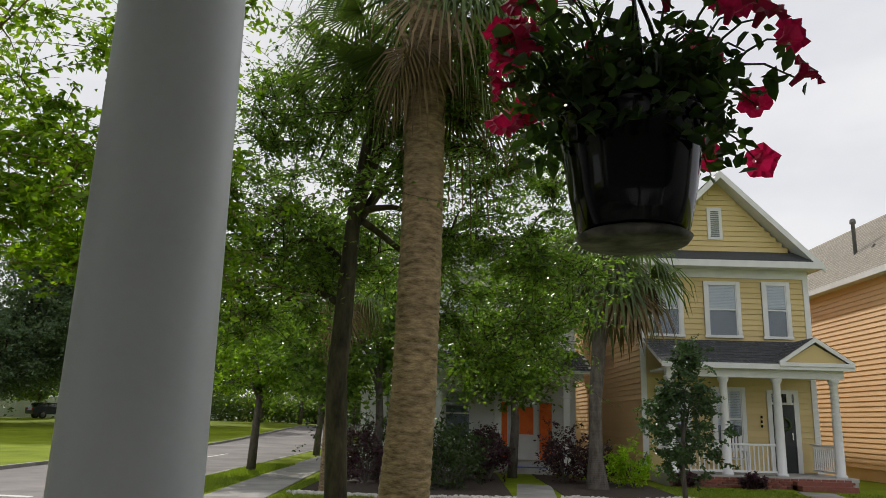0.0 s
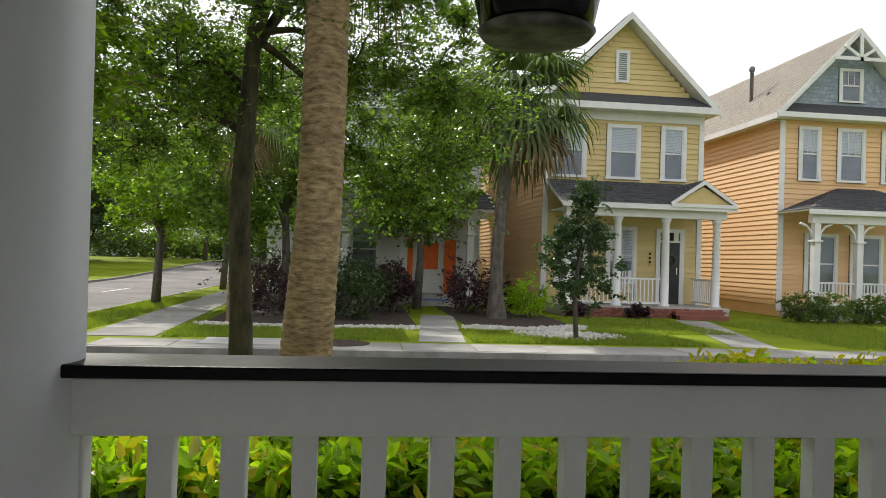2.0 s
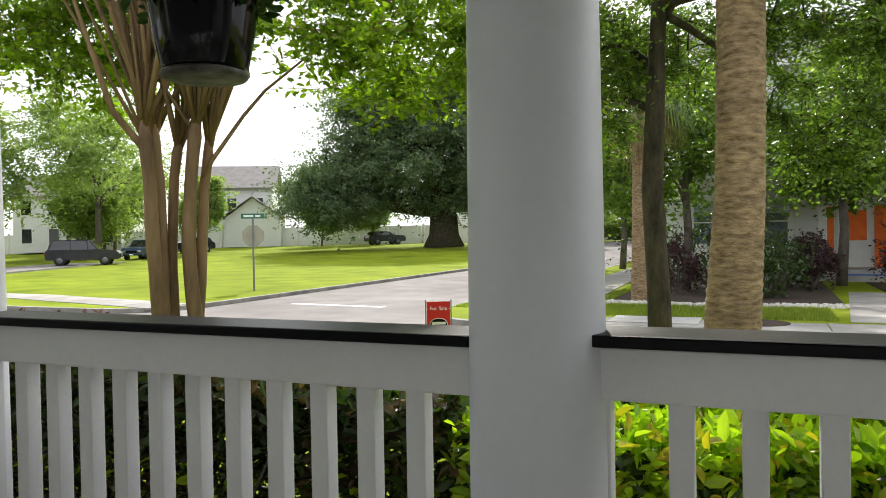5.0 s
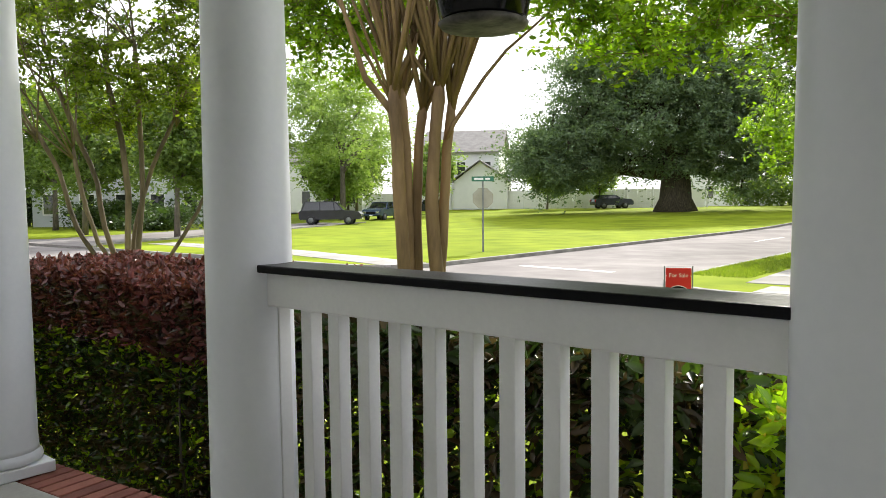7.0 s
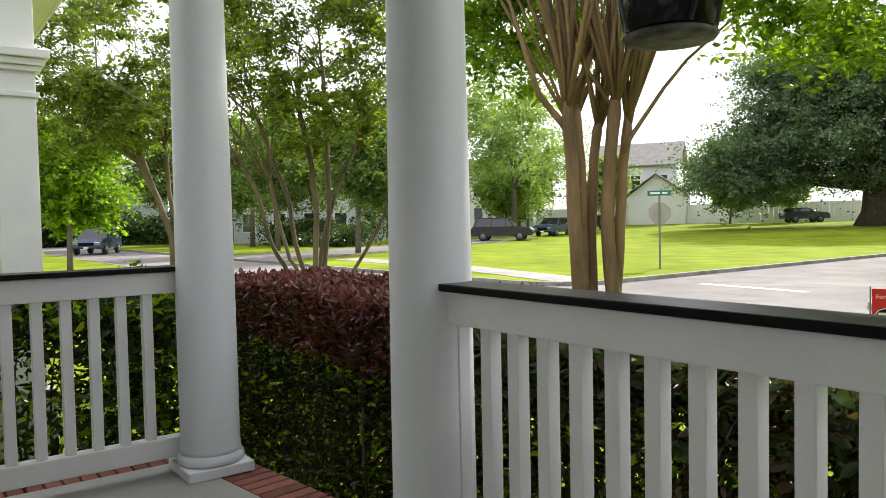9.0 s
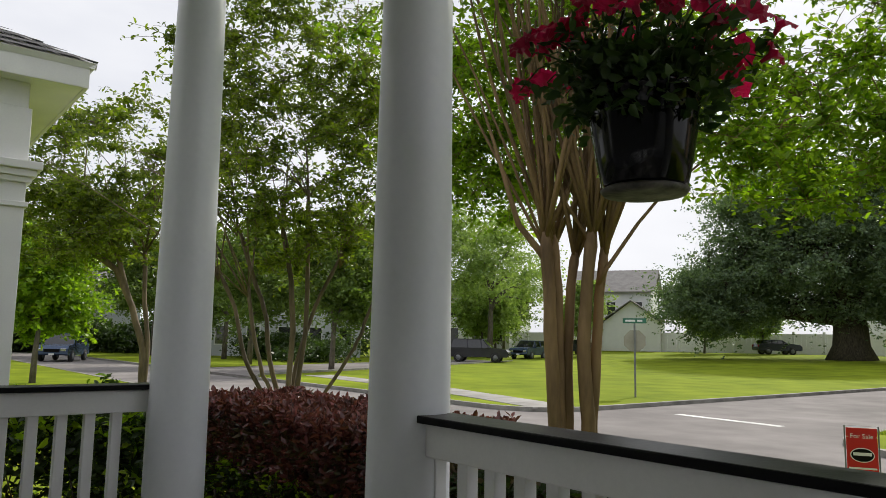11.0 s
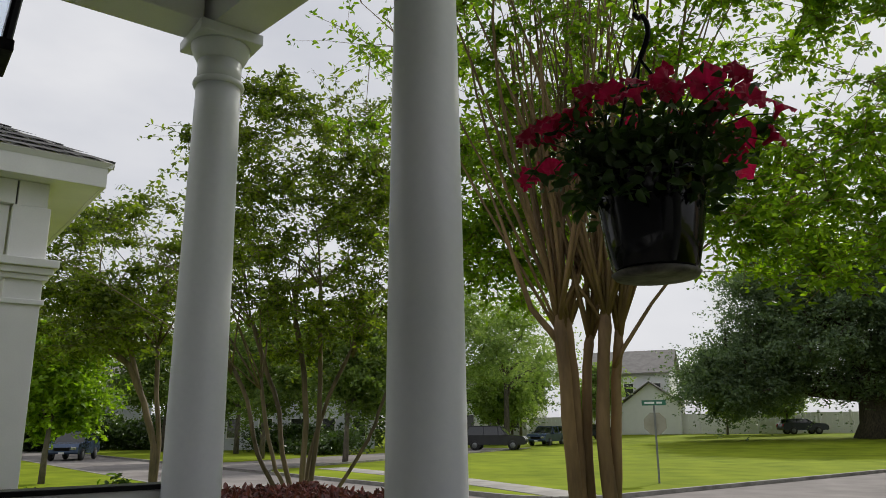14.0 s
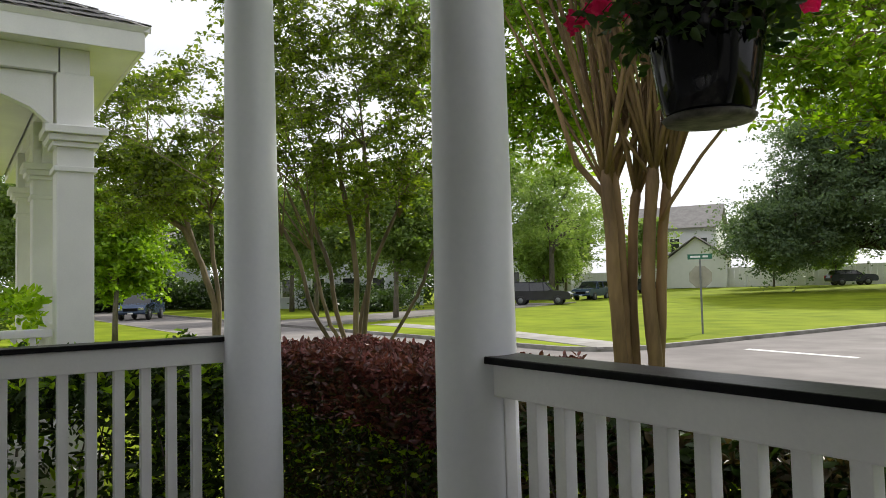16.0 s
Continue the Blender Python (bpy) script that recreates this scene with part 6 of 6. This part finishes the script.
# ---- vehicles ----
def car(x, y, z, yaw, paint, label, L=4.7, W=1.85, H=1.75, suv=True):
    """A parked vehicle built nose to +x, then turned."""
    c = thing("car", (x, y, z), label, "car", "parked cars")
    tail = 0.06 if suv else 0.18
    side_prof = [(-L / 2, 0.45), (-L / 2 - 0.03, 0.75), (-L / 2 + tail * 0.5, 1.02), (-L / 2 + tail + 0.05, 1.10), (L / 2 - 1.3, 1.10), (L / 2 - 0.22, 1.0), (L / 2, 0.8), (L / 2 + 0.02, 0.5), (L / 2 - 0.1, 0.40), (-L / 2 + 0.1, 0.40)]
    a = [(px, -W / 2, pz) for px, pz in side_prof]
    b = [(px, W / 2, pz) for px, pz in side_prof]
    body = part("body", Shape().solid(a, b), paint, c)
    cab = [(-L / 2 + tail + 0.06, 1.08), (-L / 2 + tail + 0.24, H - 0.06), (-L / 2 + tail + 0.45, H), (L / 2 - 2.15, H), (L / 2 - 1.9, H - 0.05), (L / 2 - 1.25, 1.08)]
    part("cabin", Shape().solid([(px, -W / 2 + (0.05 if pz < 1.1 else 0.2), pz) for px, pz in cab], [(px, W / 2 - (0.05 if pz < 1.1 else 0.2), pz) for px, pz in cab]), CARGLASS, c, "dark glazed cabin")
    part("roof_panel", Shape().box(-L / 2 + tail + 0.42, -W / 2 + 0.18, H - 0.03, L / 2 - 2.0, W / 2 - 0.18, H + 0.025, 0.012), paint, c)
    for px, qx in ((-L / 2 + tail + 0.1, -L / 2 + tail + 0.36), (-0.75, -0.8), (0.35, 0.25), (L / 2 - 1.33, L / 2 - 1.92)):
        for s in (-1, 1):
            part("pillar", Shape().tube([(px, s * (W / 2 - 0.05), 1.0), (qx, s * (W / 2 - 0.19), H - 0.03)], 0.045, 6), paint, c)
    for wx in (-L / 2 + 0.9, L / 2 - 0.95):
        for s in (-1, 1):
            t = part("wheel", Shape().lathe([(0.2, -0.11), (0.33, -0.11), (0.36, -0.07), (0.36, 0.07), (0.33, 0.11), (0.2, 0.11)], 0, 0, 28), RUBBER, c, smooth=True)
            t.matrix_basis = Matrix.Translation((wx, s * (W / 2 - 0.06), 0.36)) @ Matrix.Rotation(math.pi / 2, 4, "X")
            t.matrix_parent_inverse = Matrix()
            r = part("rim", Shape().lathe([(0.03, -0.118), (0.2, -0.114), (0.21, 0.0), (0.2, 0.114), (0.03, 0.118)], 0, 0, 20), METAL, c, smooth=True)
            r.matrix_basis = t.matrix_basis.copy()
            r.matrix_parent_inverse = Matrix()
    for s in (-1, 1):
        part("headlight", Shape().box(L / 2 - 0.12, s * W * 0.36 - 0.17, 0.66, L / 2 + 0.03, s * W * 0.36 + 0.17, 0.82, 0.02), CHROME, c)
        part("tail_light", Shape().box(-L / 2 - 0.05, s * W * 0.42 - 0.09, 0.72, -L / 2 + 0.1, s * W * 0.42 + 0.09, 0.98, 0.02), LAMPRED, c)
        part("mirror", Shape().box(L / 2 - 1.6, s * (W / 2 + 0.1) - 0.09, 1.0, L / 2 - 1.45, s * (W / 2 + 0.1) + 0.09, 1.15, 0.02), paint, c)
    part("grille", Shape().box(L / 2 - 0.05, -0.45, 0.6, L / 2 + 0.035, 0.45, 0.8, 0.01), BLACK, c)
    part("number_plate", Shape().box(L / 2 + 0.02, -0.16, 0.42, L / 2 + 0.045, 0.16, 0.52), SIGNWHITE, c)
    for o in c.children:
        o.matrix_parent_inverse = Matrix()
    c.rotation_euler = (0, 0, radians(yaw))
    return c


car(-43.2, 36.8, LAWN, 40, CAR_GREY, "dark grey boxy off-road vehicle parked on the park edge")
car(-47.5, 46.5, LAWN + 0.04, -70, CAR_BLUE, "blue-grey crossover parked by the fence", 4.4, 1.8, 1.65)
car(-50.5, 55.5, LAWN + 0.35, -110, CAR_DARK, "dark parked car half hidden by the trunks", 4.3, 1.8, 1.5, False)
car(-37.0, 70.5, 0.18, 50, CAR_DARK, "small dark car parked far off by the fence", 4.2, 1.75, 1.45, False)
car(-52.5, 9.5, ROAD, -28, CAR_BLUE, "steel-blue off-road vehicle parked at the kerb", 4.6, 1.85, 1.75)

# ---- far side: fence and houses ----
fence = thing("white_fence", (-50, 74, 0.1), "long white board fence at the far side of the park", "fence")
fme = Shape().box(-0.14, -0.012, 0, 0.14, 0.012, 2.1).mesh("board", WHITE)
N = 120
for k in range(N):
    u = k / N
    x = -80 + 50 * u
    y = 52 + 27 * u
    ob = new("board", fme)
    ob.matrix_basis = Matrix.Translation((x, y, LAWN + rise(x, y) - 0.02)) @ Matrix.Rotation(math.atan2(27, 50), 4, "Z") @ Matrix.Diagonal((1.66, 1, 1, 1))
    attach(ob, fence)
for k in range(0, N + 1, 6):
    u = k / N
    x, y = -80 + 50 * u, 52 + 27 * u
    z = LAWN + rise(x, y)
    part("post", Shape().box(x - 0.1, y - 0.1, z - 0.03, x + 0.1, y + 0.1, z + 2.3, 0.02), WHITE, fence)


def far_house(x, y, w, d, e, ap, yaw, label, wallm, roofm, garage=False):
    z = LAWN + rise(x, y)
    h = thing("far_house", (x, y, z), label, "house", "distant houses")
    part("wall", Shape().box(-w / 2, -d / 2, 0, w / 2, d / 2, e), wallm, h)
    part("roof", Shape().solid([(-w / 2 - 0.5, -d / 2 - 0.5, e - 0.1), (w / 2 + 0.5, -d / 2 - 0.5, e - 0.1), (w / 2 + 0.5, 0, ap - 0.1), (-w / 2 - 0.5, 0, ap - 0.1)], [(-w / 2 - 0.5, -d / 2 - 0.5, e), (w / 2 + 0.5, -d / 2 - 0.5, e), (w / 2 + 0.5, 0, ap), (-w / 2 - 0.5, 0, ap)]), roofm, h)
    part("roof", Shape().solid([(-w / 2 - 0.5, 0, ap - 0.1), (w / 2 + 0.5, 0, ap - 0.1), (w / 2 + 0.5, d / 2 + 0.5, e - 0.1), (-w / 2 - 0.5, d / 2 + 0.5, e - 0.1)], [(-w / 2 - 0.5, 0, ap), (w / 2 + 0.5, 0, ap), (w / 2 + 0.5, d / 2 + 0.5, e), (-w / 2 - 0.5, d / 2 + 0.5, e)]), roofm, h)
    for s in (-1, 1):
        part("gable", Shape().solid([(s * w / 2, -d / 2, e), (s * w / 2, d / 2, e), (s * w / 2, 0, ap - 0.15)], [(s * (w / 2 - 0.2), -d / 2, e), (s * (w / 2 - 0.2), d / 2, e), (s * (w / 2 - 0.2), 0, ap - 0.15)]), wallm, h)
    rows = [1.0] if e < 4 else [1.0, 4.0]
    for zz in rows:
        n = max(2, int(w / 2.6))
        for k in range(n):
            xx = -w / 2 + w * (k + 0.5) / n
            g = part("window", Shape().box(xx - 0.5, -d / 2 - 0.04, zz, xx + 0.5, -d / 2 - 0.005, zz + 1.5), CARGLASS, h)
            fr = Shape().box(xx - 0.6, -d / 2 - 0.06, zz - 0.1, xx - 0.5, -d / 2 - 0.006, zz + 1.6).box(xx + 0.5, -d / 2 - 0.06, zz - 0.1, xx + 0.6, -d / 2 - 0.006, zz + 1.6).box(xx - 0.5, -d / 2 - 0.06, zz + 1.5, xx + 0.5, -d / 2 - 0.006, zz + 1.6).box(xx - 0.5, -d / 2 - 0.06, zz - 0.1, xx + 0.5, -d / 2 - 0.006, zz)
            part("window_frame", fr, WHITE, h)
    for o in h.children:
        o.matrix_parent_inverse = Matrix()
    h.rotation_euler = (0, 0, radians(yaw))
    return h


ROOFG = material("far_grey_roof", (0.16, 0.15, 0.145), (0.24, 0.23, 0.22), 2, 0.9, 0.3, 20)
far_house(-57, 71, 9, 9, 6.7, 9.6, 30, "white two-storey house beyond the park", SIDING_W, ROOFG)
far_house(-52.5, 68.5, 6, 6, 3.2, 5.6, 120, "white garage with a grey roof beyond the park", SIDING_W, ROOFG)
far_house(-70, 60, 11, 9, 6.0, 8.6, 30, "white house behind the park trees", SIDING_W, ROOFG)
far_house(-16, 100, 12, 9, 5.5, 8.5, 0, "white house at the end of the side street", SIDING_W, ROOFG)
far_house(-34, 98, 12, 9, 5.5, 8.5, 5, "white porch house far beyond the oak", SIDING_W, ROOFG)
far_house(-2, 96, 12, 9, 5.5, 8.5, 0, "pale house at the end of the side street", SIDING_W, ROOFG)
far_house(-62, 30, 13, 9, 5.8, 8.6, 60, "pale house behind the trees along the street", BLUE_GREY_WALL, ROOFG)
far_house(-82, 16, 12, 9, 5.8, 8.6, 80, "pale house behind the trees along the street", BLUE_GREY_WALL, ROOFG)
far_house(-85, -6, 12, 9, 5.8, 8.6, 95, "pale house at the far end of the street", BLUE_GREY_WALL, ROOFG)

def woods(name, line, depth, hgt, n, size, mat, seed, label):
    """A far belt of undergrowth nobody could count."""
    rng = np.random.default_rng(seed)
    (ax, ay), (bx, by) = line
    u = rng.random(n)
    x = ax + (bx - ax) * u + rng.normal(size=n) * depth
    y = ay + (by - ay) * u + rng.normal(size=n) * depth
    top = hgt * (0.65 + 0.45 * np.array([noise.noise((a * 0.25, b * 0.25, seed)) for a, b in zip(x, y)]))
    z = LAWN + np.array([rise(a, b) for a, b in zip(x, y)]) + np.abs(top) * rng.random(n) ** 0.7
    ob = leaves(name, np.stack([x, y, z], 1), size * 0.62, mat, up=0.5, rng=rng)
    return tagged(ob, label, "undergrowth", kind="stuff")


woods("undergrowth", ((-82, 6), (-56, 34)), 1.2, 4.0, 40000, 0.6, LEAF_DARK, 501, "dark green undergrowth along the far gardens")
woods("undergrowth", ((-56, 24), (-44, 24)), 1.0, 2.4, 14000, 0.4, LEAF_DARK, 502, "dark green shrubs beyond the park path")
woods("undergrowth", ((-30, 88), (4, 88)), 1.5, 4.0, 24000, 0.6, LEAF_FAR, 503, "green undergrowth at the end of the side street")
woods("undergrowth", ((-70, -3), (-36, -1)), 1.2, 3.0, 24000, 0.45, LEAF_FAR, 504, "green garden shrubs along the street")

# ---- the neighbour's porch ----
def neighbour_porch():
    h = thing("neighbour_porch", (-8, -2, LAWN), "white neighbouring porch with square arched columns", "porch")
    PF = -0.05
    part("porch_slab", Shape().box(-12.2, -5.5, -0.6, -5.7, -0.2, PF, 0.01), CONCRETE, h)

    def pier(x, y):
        w = 0.125
        part("pier", Shape().box(x - w, y - w, PF, x + w, y + w, 2.75, 0.008), WHITE, h)
        cp = Shape()
        for k, (g, z0, z1) in enumerate(((0.02, 2.02, 2.06), (0.03, 2.2, 2.24), (0.055, 2.24, 2.29), (0.085, 2.29, 2.35))):
            cp.box(x - w - g, y - w - g, z0, x + w + g, y + w + g, z1, 0.006)
        part("pier_capital", cp, WHITE, h)

    for x, y in ((-5.87, -0.38), (-7.7, -0.38), (-9.53, -0.38), (-5.87, -3.0)):
        pier(x, y)
    part("front_beam", Shape().box(-12.1, -0.48, 2.75, -5.76, -0.28, 2.94, 0.006), WHITE, h)
    part("end_beam", Shape().box(-5.97, -5.4, 2.755, -5.77, -0.49, 2.94, 0.006), WHITE, h)
    for xa, xb, yy, ax in ((-7.57, -6.0, -0.38, "x"), (-9.4, -7.83, -0.38, "x"), (-2.85, -0.52, -5.87, "y")):
        # arched spandrel between two piers
        n = 16
        line = [(xa + (xb - xa) * k / n, 2.36 + 0.34 * max(0.0, math.sin(math.pi * k / n)) ** 0.6) for k in range(n + 1)] + [(xb, 2.75), (xa, 2.75)]
        if ax == "x":
            sh = Shape().solid([(a, yy - 0.05, z) for a, z in line], [(a, yy + 0.05, z) for a, z in line])
        else:
            sh = Shape().solid([(yy - 0.05, a, z) for a, z in line], [(yy + 0.05, a, z) for a, z in line])
        part("arch", sh, WHITE, h)
    part("soffit", Shape().box(-12.4, -5.6, 2.94, -5.6, 0.04, 2.97), WHITE, h)
    part("fascia", Shape().box(-12.4, 0.04, 2.93, -5.6, 0.07, 3.1, 0.005), WHITE, h)
    part("end_fascia", Shape().box(-5.6, -5.6, 2.93, -5.57, 0.07, 3.1, 0.005), WHITE, h)
    part("ceiling", Shape().box(-12.1, -5.4, 2.85, -5.98, -0.5, 2.88), WHITE, h)
    roof_slab(h, (-12.4, 0.11, 3.12), (-5.54, 0.11, 3.12), (-7.2, -2.6, 4.2), (-11, -2.6, 4.2), 0.05, SHINGLE_D, 16, 40)
    roof_slab(h, (-5.54, 0.11, 3.12), (-5.54, -5.6, 3.12), (-7.2, -4.0, 4.2), (-7.2, -2.6, 4.2), 0.05, SHINGLE_D, 16, 36)
    small_rail(h, -2.85, -0.52, -5.87, PF + 0.1, 0.88, "y")
    small_rail(h, -7.57, -6.0, -0.38, PF + 0.1, 0.88)
    h.location.y -= 0.15
    part("house_wall", Shape().box(-12.2, -9.5, -0.6, -6.2, -5.5, 6.0), SIDING_W, h)
    return h


neighbour_porch()
hedge("fern_planter", -6.8, -6.0, -1.6, -0.7, -0.05, 1.05, [(LEAF_HEDGE, 1.0, 0.6, 1.0)], 37, "green fern behind the neighbour's railing", 900, 0.09, "plant", 0.3)
